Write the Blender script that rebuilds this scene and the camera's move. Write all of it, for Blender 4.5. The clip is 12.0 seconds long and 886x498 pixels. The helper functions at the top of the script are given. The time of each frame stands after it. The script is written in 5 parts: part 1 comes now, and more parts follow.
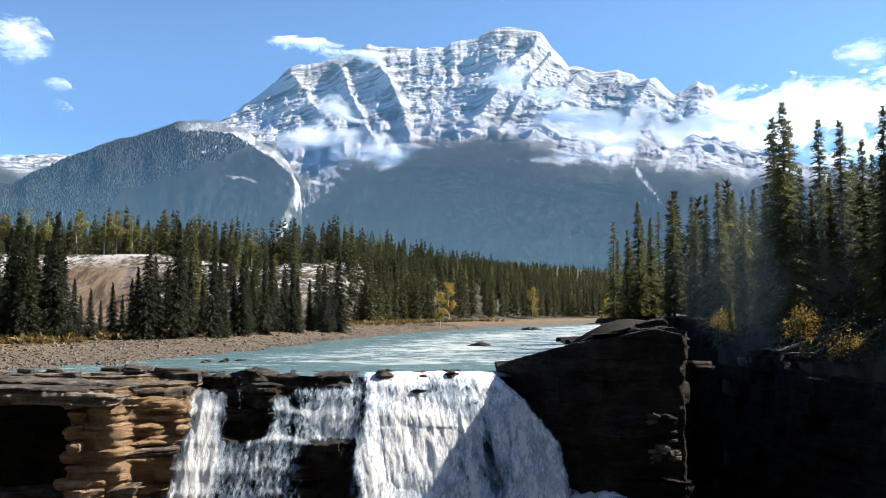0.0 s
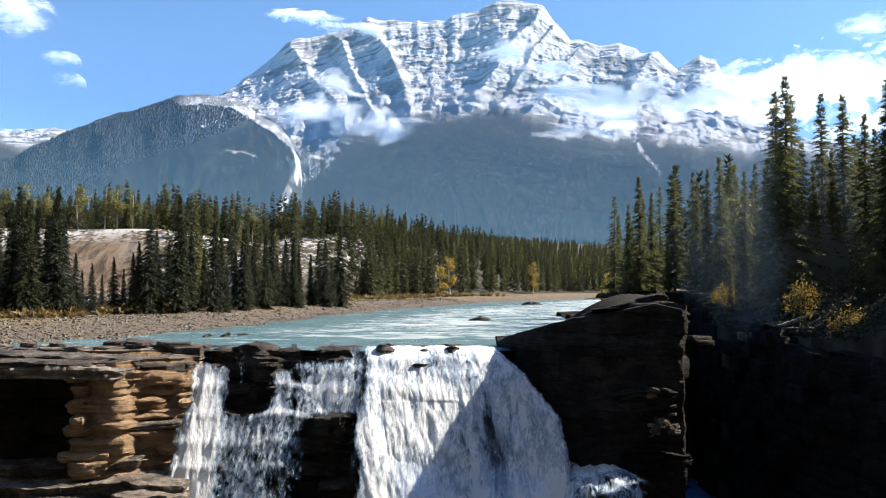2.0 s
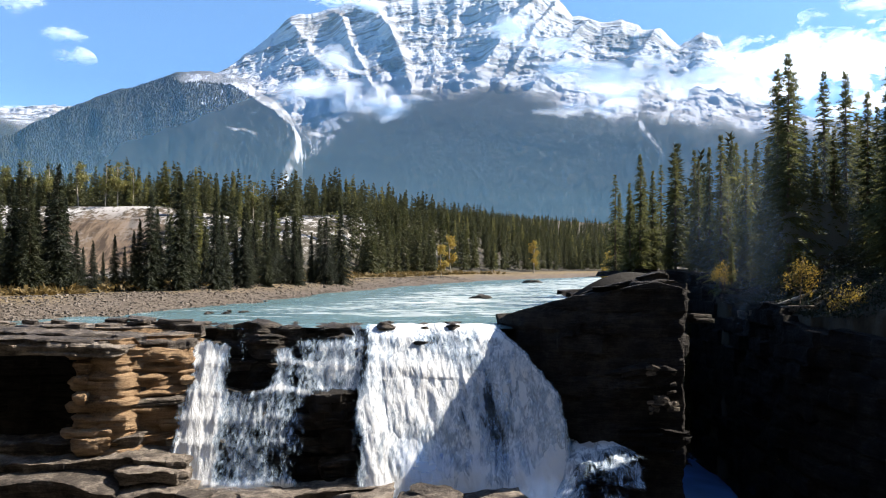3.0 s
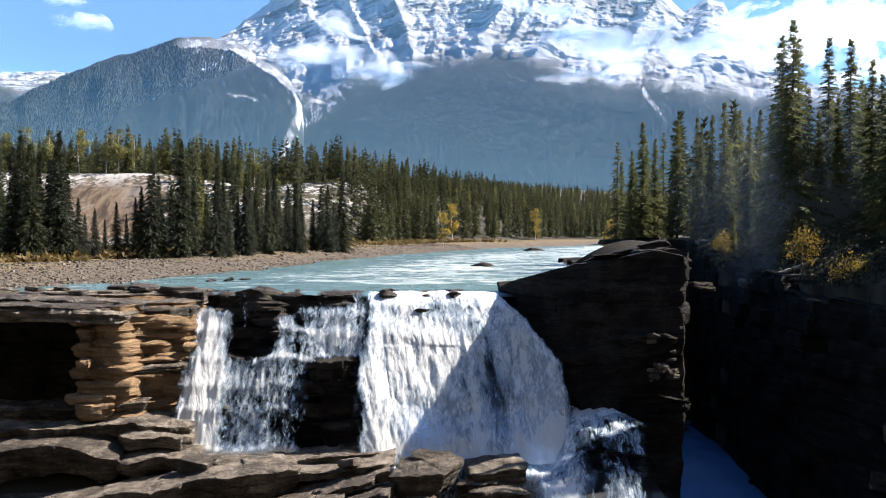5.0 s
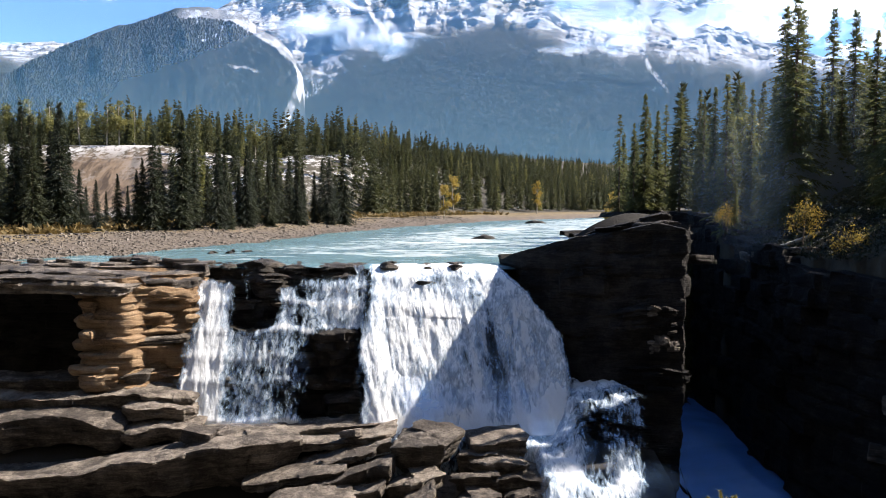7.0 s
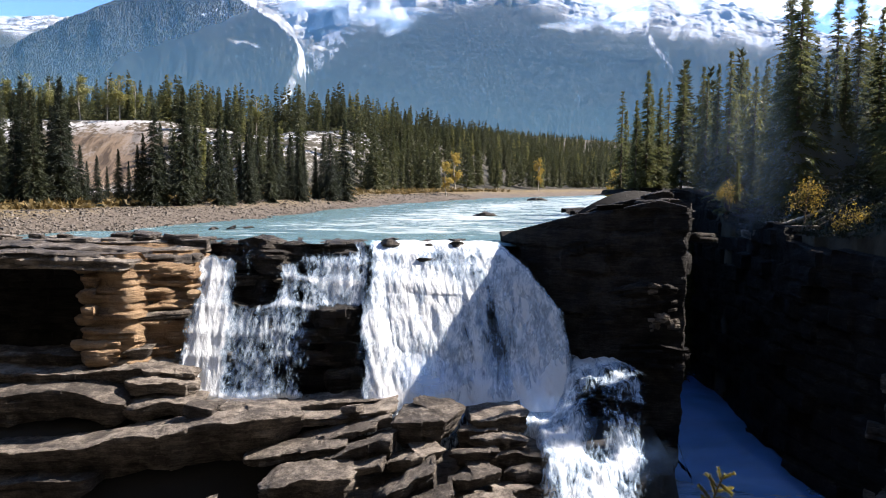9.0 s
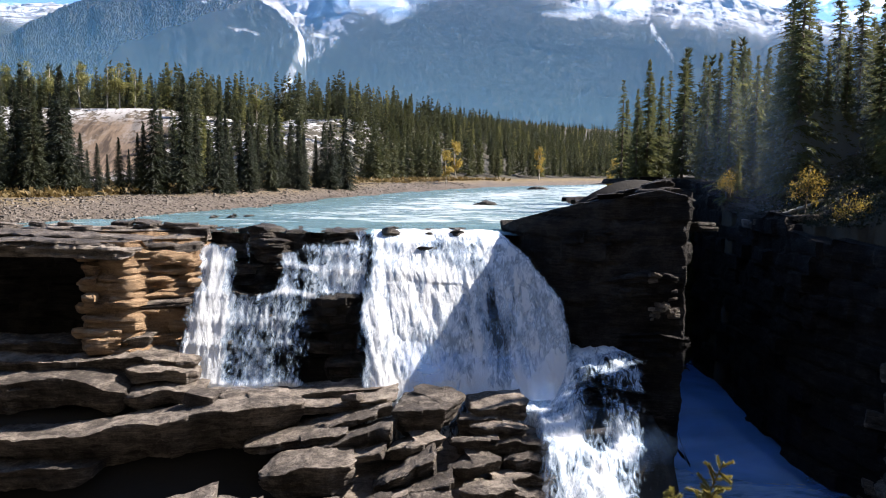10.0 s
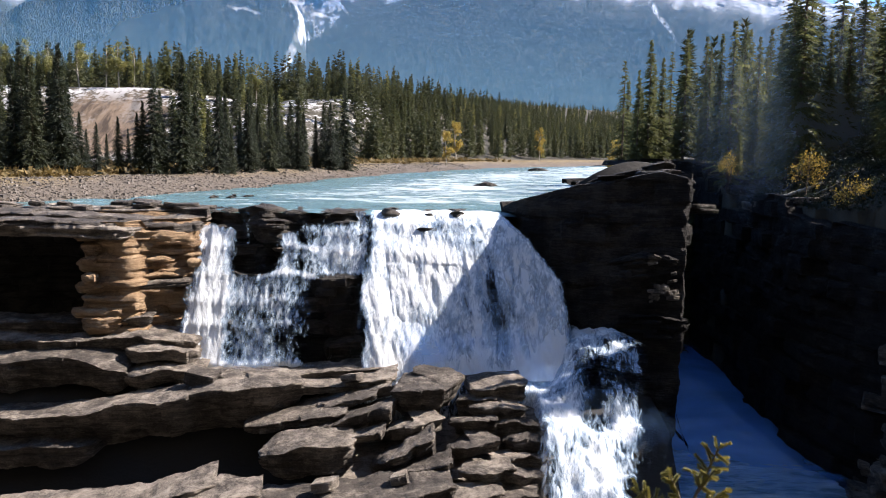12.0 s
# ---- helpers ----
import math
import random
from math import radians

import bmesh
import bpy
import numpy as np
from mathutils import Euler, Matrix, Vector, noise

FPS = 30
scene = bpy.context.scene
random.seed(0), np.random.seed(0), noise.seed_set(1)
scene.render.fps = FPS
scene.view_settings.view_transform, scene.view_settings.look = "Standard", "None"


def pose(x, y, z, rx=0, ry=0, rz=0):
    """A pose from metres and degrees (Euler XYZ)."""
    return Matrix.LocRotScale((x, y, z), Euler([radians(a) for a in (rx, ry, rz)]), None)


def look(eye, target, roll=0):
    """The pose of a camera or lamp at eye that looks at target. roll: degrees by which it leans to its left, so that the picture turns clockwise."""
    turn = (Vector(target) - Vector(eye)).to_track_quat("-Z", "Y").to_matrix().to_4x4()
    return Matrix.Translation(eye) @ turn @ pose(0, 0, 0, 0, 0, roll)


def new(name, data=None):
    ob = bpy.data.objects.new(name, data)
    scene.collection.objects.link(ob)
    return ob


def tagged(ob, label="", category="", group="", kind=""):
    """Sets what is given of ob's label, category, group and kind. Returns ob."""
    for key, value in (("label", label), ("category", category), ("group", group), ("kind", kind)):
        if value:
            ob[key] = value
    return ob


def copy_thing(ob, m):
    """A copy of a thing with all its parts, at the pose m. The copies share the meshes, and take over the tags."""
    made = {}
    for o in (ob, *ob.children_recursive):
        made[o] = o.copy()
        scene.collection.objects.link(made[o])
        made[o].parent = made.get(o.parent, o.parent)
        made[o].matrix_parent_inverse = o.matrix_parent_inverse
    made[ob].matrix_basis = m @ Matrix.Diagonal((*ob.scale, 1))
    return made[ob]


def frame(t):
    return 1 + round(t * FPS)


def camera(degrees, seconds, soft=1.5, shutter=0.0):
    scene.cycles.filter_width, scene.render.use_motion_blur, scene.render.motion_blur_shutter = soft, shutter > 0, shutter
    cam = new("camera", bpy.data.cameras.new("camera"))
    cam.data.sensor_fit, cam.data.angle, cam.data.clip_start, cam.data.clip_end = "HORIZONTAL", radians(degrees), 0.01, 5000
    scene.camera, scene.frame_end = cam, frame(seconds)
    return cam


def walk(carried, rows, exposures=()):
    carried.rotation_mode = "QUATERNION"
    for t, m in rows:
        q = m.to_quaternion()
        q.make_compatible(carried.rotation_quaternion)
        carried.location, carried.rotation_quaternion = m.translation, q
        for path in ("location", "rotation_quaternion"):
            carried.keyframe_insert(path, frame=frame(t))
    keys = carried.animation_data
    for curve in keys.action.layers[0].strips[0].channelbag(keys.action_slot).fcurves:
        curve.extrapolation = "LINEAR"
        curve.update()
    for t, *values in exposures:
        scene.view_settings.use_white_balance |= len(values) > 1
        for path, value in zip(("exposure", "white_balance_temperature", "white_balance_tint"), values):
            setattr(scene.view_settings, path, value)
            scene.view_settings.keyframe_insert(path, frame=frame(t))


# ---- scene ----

# ============ camera: it stands on the lookout and tilts down ============
cam = camera(56.0, 12.0, soft=1.0)
EYE, TILT = 3.7, 4.15
ROWS = [
    (0.0, 0.0, 0.0, 0.0), (0.5, -0.01, -0.35, -0.01), (1.0, 0.0, -0.66, -0.01), (1.5, 0.02, -1.15, -0.03),
    (2.0, 0.05, -1.73, -0.04), (2.5, 0.09, -2.50, -0.06), (3.0, 0.10, -3.25, -0.12), (5.0, 0.20, -5.46, -0.23),
    (5.5, 0.24, -6.04, -0.28), (6.0, 0.25, -6.64, -0.33), (6.5, 0.26, -7.05, -0.32), (7.0, 0.29, -7.35, -0.30),
    (9.0, 0.36, -8.94, -0.53), (9.5, 0.36, -9.33, -0.58), (10.0, 0.38, -9.71, -0.63), (10.5, 0.38, -10.06, -0.68),
    (11.0, 0.38, -10.40, -0.72), (11.5, 0.37, -10.67, -0.78), (12.0, 0.35, -11.01, -0.87),
]
walk(cam, [(t, pose(0, 0, EYE, TILT) @ pose(0, 0, 0, pitch, 0, yaw) @ pose(0, 0, 0, 0, roll, 0) @ pose(0, 0, 0, 90))
           for t, yaw, pitch, roll in ROWS], [(0.0, 1.15, 7200, 12), (3.0, 1.28, 7100, 13), (7.0, 1.42, 6950, 15), (12.0, 1.50, 6700, 17)])

# ============ daylight ============
SUN_AZ, SUN_EL = 76.0, 42.0          # degrees to the right of straight ahead, and above the horizon
SUN_DIR = Vector((math.sin(radians(SUN_AZ)) * math.cos(radians(SUN_EL)), math.cos(radians(SUN_AZ)) * math.cos(radians(SUN_EL)), math.sin(radians(SUN_EL))))
sun = new("sun", bpy.data.lights.new("sun", "SUN"))
sun.data.energy, sun.data.angle, sun.data.color = 5.0, radians(0.53), (1.0, 0.94, 0.85)
sun.matrix_world = look(SUN_DIR * 100, (0, 0, 0))


def link(tree, a, b):
    tree.links.new(a, b)


def node(tree, kind, **inputs):
    n = tree.nodes.new(kind)
    for key, value in inputs.items():
        n.inputs[key.replace("_", " ")].default_value = value
    return n


def math_node(tree, op, a, b=None, clamp=False):
    n = tree.nodes.new("ShaderNodeMath")
    n.operation, n.use_clamp = op, clamp
    for i, v in enumerate((a, b)):
        if v is None:
            continue
        if isinstance(v, (int, float)):
            n.inputs[i].default_value = v
        else:
            link(tree, v, n.inputs[i])
    return n.outputs[0]


def ramp(tree, fac, stops):
    n = tree.nodes.new("ShaderNodeValToRGB")
    while len(n.color_ramp.elements) < len(stops):
        n.color_ramp.elements.new(0.5)
    for e, (p, c) in zip(n.color_ramp.elements, stops):
        e.position = p
        e.color = (c, c, c, 1) if isinstance(c, (int, float)) else (*c, 1)
    link(tree, fac, n.inputs[0])
    return n.outputs[0]


def mix_rgb(tree, fac, a, b, blend="MIX"):
    n = tree.nodes.new("ShaderNodeMix")
    n.data_type, n.blend_type = "RGBA", blend
    for socket, v in ((n.inputs[0], fac), (n.inputs[6], a), (n.inputs[7], b)):
        if isinstance(v, tuple):
            socket.default_value = (*v, 1)
        elif isinstance(v, (int, float)):
            socket.default_value = v
        else:
            link(tree, v, socket)
    return n.outputs[2]


def noise_tex(tree, vector, scale, detail=4.0, rough=0.55, distort=0.0):
    n = node(tree, "ShaderNodeTexNoise", Scale=scale, Detail=detail, Roughness=rough, Distortion=distort)
    if vector is not None:
        link(tree, vector, n.inputs["Vector"])
    return n.outputs["Fac"]


def stretched(tree, vector, sx, sy, sz):
    n = tree.nodes.new("ShaderNodeMapping")
    n.inputs["Scale"].default_value = (sx, sy, sz)
    link(tree, vector, n.inputs["Vector"])
    return n.outputs[0]


world = bpy.data.worlds.new("sky")
scene.world = world
world.use_nodes = True
wt = world.node_tree
sky = wt.nodes.new("ShaderNodeTexSky")
sky.sky_type, sky.sun_disc = "NISHITA", False
sky.sun_elevation, sky.sun_rotation = radians(SUN_EL), radians(SUN_AZ)
sky.altitude, sky.air_density, sky.dust_density, sky.ozone_density = 6000, 1.0, 0.6, 3.0
sky_rgb = mix_rgb(wt, 1.0, sky.outputs[0], (1.20, 1.50, 1.56), "MULTIPLY")
background = wt.nodes["Background"]
link(wt, sky_rgb, background.inputs[0])
background.inputs[1].default_value = 0.095


# ============ materials ============
def material(name):
    m = bpy.data.materials.new(name)
    m.use_nodes = True
    return m, m.node_tree, m.node_tree.nodes["Principled BSDF"]


def bumped(tree, shader, height, strength, distance):
    b = node(tree, "ShaderNodeBump", Strength=strength, Distance=distance)
    link(tree, height, b.inputs["Height"])
    link(tree, b.outputs[0], shader.inputs["Normal"])


def place(tree, what="Object"):
    return tree.nodes.new("ShaderNodeTexCoord").outputs[what]


def world_place(tree):
    return tree.nodes.new("ShaderNodeNewGeometry").outputs["Position"]


def earth(name, stops, scale, rough=0.9, bump=0.4, depth=0.05, fine=8.0):
    """Mottled ground at two scales, set out in metres."""
    m, t, p = material(name)
    v = world_place(t)
    big, small = noise_tex(t, v, scale, 6, 0.6), noise_tex(t, v, scale * fine, 5, 0.65)
    both = math_node(t, "ADD", math_node(t, "MULTIPLY", big, 0.55), math_node(t, "MULTIPLY", small, 0.45))
    link(t, ramp(t, both, stops), p.inputs["Base Color"])
    p.inputs["Roughness"].default_value = rough
    bumped(t, p, small, bump, depth)
    return m


def bedded_rock(name, dark, mid, pale, rough=0.8, wet=0.0, vary=0.07, gloss=0.4):
    """Bedded quartzite: faint beds, blotches, cracks and speckle."""
    m, t, p = material(name)
    v = world_place(t)
    beds = noise_tex(t, stretched(t, v, 0.5, 0.5, 4.0), 1.3, 8, 0.7, 0.6)
    blotch = noise_tex(t, v, 0.8, 8, 0.68)
    grain = noise_tex(t, v, 9.0, 8, 0.75)
    speck = noise_tex(t, v, 34.0, 5, 0.8)
    lamina = noise_tex(t, stretched(t, place(t), 0.6, 0.6, 7.0), 2.2, 8, 0.75, 0.5)
    k = math_node(t, "ADD", math_node(t, "MULTIPLY", beds, 0.22), math_node(t, "MULTIPLY", blotch, 0.36))
    k = math_node(t, "ADD", k, math_node(t, "MULTIPLY", math_node(t, "ADD", math_node(t, "MULTIPLY", grain, 0.6), math_node(t, "MULTIPLY", speck, 0.4)), 0.26))
    k = math_node(t, "ADD", k, math_node(t, "MULTIPLY", lamina, 0.16))
    info = t.nodes.new("ShaderNodeObjectInfo").outputs["Random"]
    k = math_node(t, "ADD", k, math_node(t, "MULTIPLY", math_node(t, "SUBTRACT", info, 0.5), vary))
    link(t, ramp(t, k, [(0.40, dark), (0.485, mid), (0.59, pale)]), p.inputs["Base Color"])
    link(t, ramp(t, blotch, [(0.35, max(0.15, rough - wet)), (0.65, rough)]), p.inputs["Roughness"])
    p.inputs["Specular IOR Level"].default_value = gloss
    h = math_node(t, "ADD", math_node(t, "MULTIPLY", math_node(t, "ADD", beds, lamina), 0.9), math_node(t, "MULTIPLY", grain, 1.0))
    bumped(t, p, h, 1.0, 0.36)
    return m


ROCK_TAN = bedded_rock("tan_quartzite", (0.15, 0.095, 0.055), (0.42, 0.275, 0.155), (0.62, 0.45, 0.28))
ROCK_GREY = bedded_rock("grey_quartzite", (0.022, 0.019, 0.018), (0.110, 0.094, 0.080), (0.46, 0.40, 0.335))
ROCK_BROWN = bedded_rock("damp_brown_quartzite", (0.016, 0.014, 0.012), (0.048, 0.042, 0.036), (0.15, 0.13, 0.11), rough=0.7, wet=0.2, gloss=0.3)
# near-black for wet steps, and for the shade on recess, outcrop and gorge walls
ROCK_WET_SHADE = bedded_rock("wet_and_shaded_rock", (0.010, 0.010, 0.011), (0.026, 0.025, 0.026), (0.085, 0.079, 0.073), rough=0.7, wet=0.2, gloss=0.1)


def ground_material():
    """River bed, gravel, dry grass, needle litter and patches of old snow, laid by the ground's own masks."""
    m, t, p = material("valley_ground")
    v = world_place(t)
    big, small, pebble = noise_tex(t, v, 0.11, 5, 0.6), noise_tex(t, v, 0.9, 6, 0.65), noise_tex(t, v, 4.5, 4, 0.7)
    gravel = ramp(t, math_node(t, "ADD", math_node(t, "MULTIPLY", pebble, 0.65), math_node(t, "MULTIPLY", small, 0.35)), [(0.34, (0.034, 0.027, 0.021)), (0.5, (0.080, 0.063, 0.047)), (0.66, (0.16, 0.135, 0.11))])
    grass = ramp(t, small, [(0.3, (0.06, 0.045, 0.02)), (0.5, (0.13, 0.095, 0.04)), (0.7, (0.24, 0.17, 0.08))])
    litter = ramp(t, small, [(0.3, (0.02, 0.018, 0.012)), (0.6, (0.055, 0.048, 0.03))])
    scarp = ramp(t, noise_tex(t, stretched(t, v, 1.0, 0.3, 0.16), 0.5, 7, 0.68, 0.5), [(0.40, (0.055, 0.037, 0.024)), (0.60, (0.21, 0.15, 0.10))])

    def mask(name):
        a = t.nodes.new("ShaderNodeAttribute")
        a.attribute_name = name
        return a.outputs["Fac"]
    rgb = mix_rgb(t, mask("grass"), gravel, grass)
    rgb = mix_rgb(t, mask("wood"), rgb, litter)
    rgb = mix_rgb(t, mask("scarp"), rgb, scarp)
    # near-black for wet gorge rock, and for the shade in gaps between beds
    rgb = mix_rgb(t, mask("wet_and_shade"), rgb, (0.018, 0.018, 0.018))
    flakes = ramp(t, math_node(t, "ADD", math_node(t, "MULTIPLY", small, 0.6), math_node(t, "MULTIPLY", big, 0.4)), [(0.49, 0.0), (0.55, 1.0)])
    snow = math_node(t, "MULTIPLY", flakes, mask("snow"))
    rgb = mix_rgb(t, snow, rgb, (0.82, 0.84, 0.87))
    link(t, rgb, p.inputs["Base Color"])
    p.inputs["Roughness"].default_value = 0.92
    bumped(t, p, pebble, 0.7, 0.1)
    return m


GROUND = ground_material()


def river_material():
    m, t, p = material("glacial_river_water")
    v = world_place(t)
    flow = stretched(t, v, 0.35, 1.0, 1.0)
    chop, rip = noise_tex(t, flow, 0.55, 6, 0.62, 0.4), noise_tex(t, flow, 2.6, 5, 0.6)
    a = t.nodes.new("ShaderNodeAttribute")
    a.attribute_name = "rapid"
    level = math_node(t, "ADD", chop, math_node(t, "MULTIPLY", math_node(t, "SUBTRACT", a.outputs["Fac"], 0.5), 0.32))
    level = math_node(t, "ADD", level, math_node(t, "MULTIPLY", math_node(t, "SUBTRACT", rip, 0.5), 0.35))
    foam = ramp(t, level, [(0.44, 0.02), (0.59, 0.34), (0.82, 1.0)])
    body = ramp(t, noise_tex(t, v, 0.12, 3), [(0.35, (0.060, 0.130, 0.145)), (0.65, (0.105, 0.190, 0.200))])
    link(t, mix_rgb(t, foam, body, (0.74, 0.79, 0.79)), p.inputs["Base Color"])
    link(t, ramp(t, foam, [(0.0, 0.16), (1.0, 0.7)]), p.inputs["Roughness"])
    p.inputs["IOR"].default_value = 1.33
    bumped(t, p, math_node(t, "ADD", chop, math_node(t, "MULTIPLY", rip, 0.4)), 0.8, 0.5)
    return m


RIVER = river_material()


def falling_water(name, low, high, scale=1.0, thin=(0.26, 0.50, 0.78)):
    """Aerated water: white threads that hang along the fall, open where the mask 'flow' is low."""
    m, t, p = material(name)
    uv = place(t, "UV")
    threads = noise_tex(t, stretched(t, uv, 2.3 * scale, 0.75 * scale, 1), 1.0, 8, 0.70, 1.1)
    clots = noise_tex(t, stretched(t, uv, 1.1 * scale, 0.7 * scale, 1), 1.0, 7, 0.68, 1.0)
    a = t.nodes.new("ShaderNodeAttribute")
    a.attribute_name = "flow"
    k = math_node(t, "ADD", math_node(t, "MULTIPLY", threads, 0.6), math_node(t, "MULTIPLY", clots, 0.4))
    k = math_node(t, "ADD", k, math_node(t, "MULTIPLY", math_node(t, "SUBTRACT", a.outputs["Fac"], 0.5), 0.5))
    cover = ramp(t, k, [(low, 0.0), (high, 1.0)])
    # sparse threads are tinted blue to put the fall's shade into the colour
    link(t, mix_rgb(t, cover, thin, (0.85, 0.90, 0.94)), p.inputs["Base Color"])
    p.inputs["Roughness"].default_value = 0.55
    bumped(t, p, k, 1.0, 0.12)
    glow = node(t, "ShaderNodeBsdfTranslucent", Color=(0.88, 0.91, 0.94, 1))
    both = node(t, "ShaderNodeMixShader", Fac=0.16)
    link(t, p.outputs[0], both.inputs[1])
    link(t, glow.outputs[0], both.inputs[2])
    clear = node(t, "ShaderNodeBsdfTransparent")
    out = node(t, "ShaderNodeMixShader")
    link(t, cover, out.inputs[0])
    link(t, clear.outputs[0], out.inputs[1])
    link(t, both.outputs[0], out.inputs[2])
    link(t, out.outputs[0], t.nodes["Material Output"].inputs[0])
    return m


FALL_THIN = falling_water("thin_white_cascade", 0.44, 0.66, 2.4)
FALL_FULL = falling_water("full_white_fall", 0.37, 0.60, 1.7)


def vapour(name, color, strength, scale, low, high, squash=1.0, rim=0.0, ragged=1.0):
    """Cloud, haze or spray on a soft sheet: it scatters sun and sky, and thins out towards its rim."""
    m, t, p = material(name)
    t.nodes.remove(p)
    uv = place(t, "UV")
    n1 = noise_tex(t, stretched(t, world_place(t), 1, 1, squash), scale, 7, 0.6, 0.4)
    mid = t.nodes.new("ShaderNodeVectorMath")
    mid.operation = "DISTANCE"
    link(t, uv, mid.inputs[0])
    mid.inputs[1].default_value = (0.5, 0.5, 0)
    fade = ramp(t, math_node(t, "MULTIPLY", mid.outputs["Value"], 2.0), [(rim, 1.0), (1.0, 0.0)])
    level = math_node(t, "ADD", math_node(t, "MULTIPLY", math_node(t, "SUBTRACT", n1, 0.5), ragged), fade)
    dens = ramp(t, level, [(low, 0.0), (high, 1.0)])
    dens = math_node(t, "MULTIPLY", dens, strength, clamp=True)
    lit = node(t, "ShaderNodeBsdfDiffuse", Color=(*color, 1))
    through_it = node(t, "ShaderNodeBsdfTranslucent", Color=(*color, 1))
    both = t.nodes.new("ShaderNodeAddShader")
    link(t, lit.outputs[0], both.inputs[0])
    link(t, through_it.outputs[0], both.inputs[1])
    clear = node(t, "ShaderNodeBsdfTransparent")
    out = node(t, "ShaderNodeMixShader")
    link(t, dens, out.inputs[0])
    link(t, clear.outputs[0], out.inputs[1])
    link(t, both.outputs[0], out.inputs[2])
    link(t, out.outputs[0], t.nodes["Material Output"].inputs[0])
    return m


CLOUD = vapour("white_cloud", (0.93, 0.94, 0.96), 1.0, 0.0075, 0.42, 1.15, 1.5, 0.0, 2.8)
WISP = vapour("thin_high_cloud", (0.93, 0.94, 0.96), 0.72, 0.0085, 0.22, 1.25, 2.0, 0.0, 1.5)
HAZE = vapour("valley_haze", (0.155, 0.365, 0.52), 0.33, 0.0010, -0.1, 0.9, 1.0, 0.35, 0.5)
# mist and spray carry the blue of the shade in their colour
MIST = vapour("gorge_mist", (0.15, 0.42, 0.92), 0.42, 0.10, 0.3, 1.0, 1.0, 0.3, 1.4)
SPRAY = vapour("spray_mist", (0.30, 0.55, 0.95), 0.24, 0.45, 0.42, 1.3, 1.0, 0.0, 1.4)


def foliage(name, dark, mid, pale, through_light=0.25, scale=0.5):
    m, t, p = material(name)
    v = world_place(t)
    n = noise_tex(t, v, scale, 3, 0.6)
    info = t.nodes.new("ShaderNodeObjectInfo").outputs["Random"]
    island = t.nodes.new("ShaderNodeNewGeometry").outputs["Random Per Island"]
    k = math_node(t, "ADD", math_node(t, "MULTIPLY", n, 0.45), math_node(t, "MULTIPLY", info, 0.25))
    k = math_node(t, "ADD", k, math_node(t, "MULTIPLY", island, 0.30))
    link(t, ramp(t, k, [(0.25, dark), (0.5, mid), (0.8, pale)]), p.inputs["Base Color"])
    p.inputs["Roughness"].default_value = 0.65
    leaf = node(t, "ShaderNodeBsdfTranslucent")
    link(t, ramp(t, k, [(0.25, mid), (0.8, pale)]), leaf.inputs[0])
    out = node(t, "ShaderNodeMixShader", Fac=through_light)
    link(t, p.outputs[0], out.inputs[1])
    link(t, leaf.outputs[0], out.inputs[2])
    link(t, out.outputs[0], t.nodes["Material Output"].inputs[0])
    return m


NEEDLES = foliage("spruce_needles", (0.006, 0.012, 0.007), (0.015, 0.026, 0.013), (0.060, 0.068, 0.024))
NEEDLES_WARM = foliage("pine_needles_olive", (0.032, 0.048, 0.027), (0.076, 0.096, 0.041), (0.18, 0.18, 0.062), 0.48)
NEEDLES_MID = foliage("sunlit_forest_needles", (0.008, 0.015, 0.007), (0.026, 0.038, 0.015), (0.095, 0.100, 0.034), 0.33, 0.03)
LEAF_GOLD = foliage("golden_leaves", (0.12, 0.085, 0.015), (0.27, 0.195, 0.04), (0.46, 0.35, 0.08), 0.45)
LEAF_LIME = foliage("yellow_green_leaves", (0.07, 0.085, 0.025), (0.15, 0.16, 0.05), (0.27, 0.25, 0.09), 0.4)
BARK = earth("grey_brown_bark", [(0.35, (0.05, 0.04, 0.03)), (0.65, (0.17, 0.14, 0.11))], 3.0, bump=0.6, depth=0.03)
BARK_PALE = earth("pale_aspen_bark", [(0.35, (0.22, 0.20, 0.16)), (0.65, (0.50, 0.47, 0.40))], 3.0, bump=0.3, depth=0.02)


def mountain_material():
    """Rock ledges, snow and forest, laid by the masks that the height and slope give."""
    m, t, p = material("snowy_mountain")
    v = world_place(t)

    def mask(name):
        a = t.nodes.new("ShaderNodeAttribute")
        a.attribute_name = name
        return a.outputs["Fac"]
    n1, n2 = noise_tex(t, v, 0.012, 7, 0.65), noise_tex(t, v, 0.06, 6, 0.7)
    rock = ramp(t, n1, [(0.3, (0.15, 0.165, 0.185)), (0.7, (0.30, 0.31, 0.325))])
    n3 = noise_tex(t, stretched(t, v, 0.25, 0.25, 1.6), 0.05, 8, 0.72, 0.4)
    wood = ramp(t, n2, [(0.32, (0.014, 0.022, 0.021)), (0.68, (0.036, 0.050, 0.043))])
    edge = math_node(t, "ADD", mask("snow"), math_node(t, "MULTIPLY", math_node(t, "SUBTRACT", math_node(t, "ADD", math_node(t, "MULTIPLY", n2, 0.5), math_node(t, "MULTIPLY", n3, 0.5)), 0.5), 1.5))
    snow = ramp(t, edge, [(0.36, 0.0), (0.60, 1.0)])
    rgb = mix_rgb(t, mask("forest"), rock, wood)
    rgb = mix_rgb(t, snow, rgb, (0.48, 0.525, 0.59))
    link(t, rgb, p.inputs["Base Color"])
    p.inputs["Roughness"].default_value = 0.9
    bumped(t, p, math_node(t, "ADD", n1, math_node(t, "ADD", n2, n3)), 1.0, 8.0)
    return m


MOUNTAIN = mountain_material()


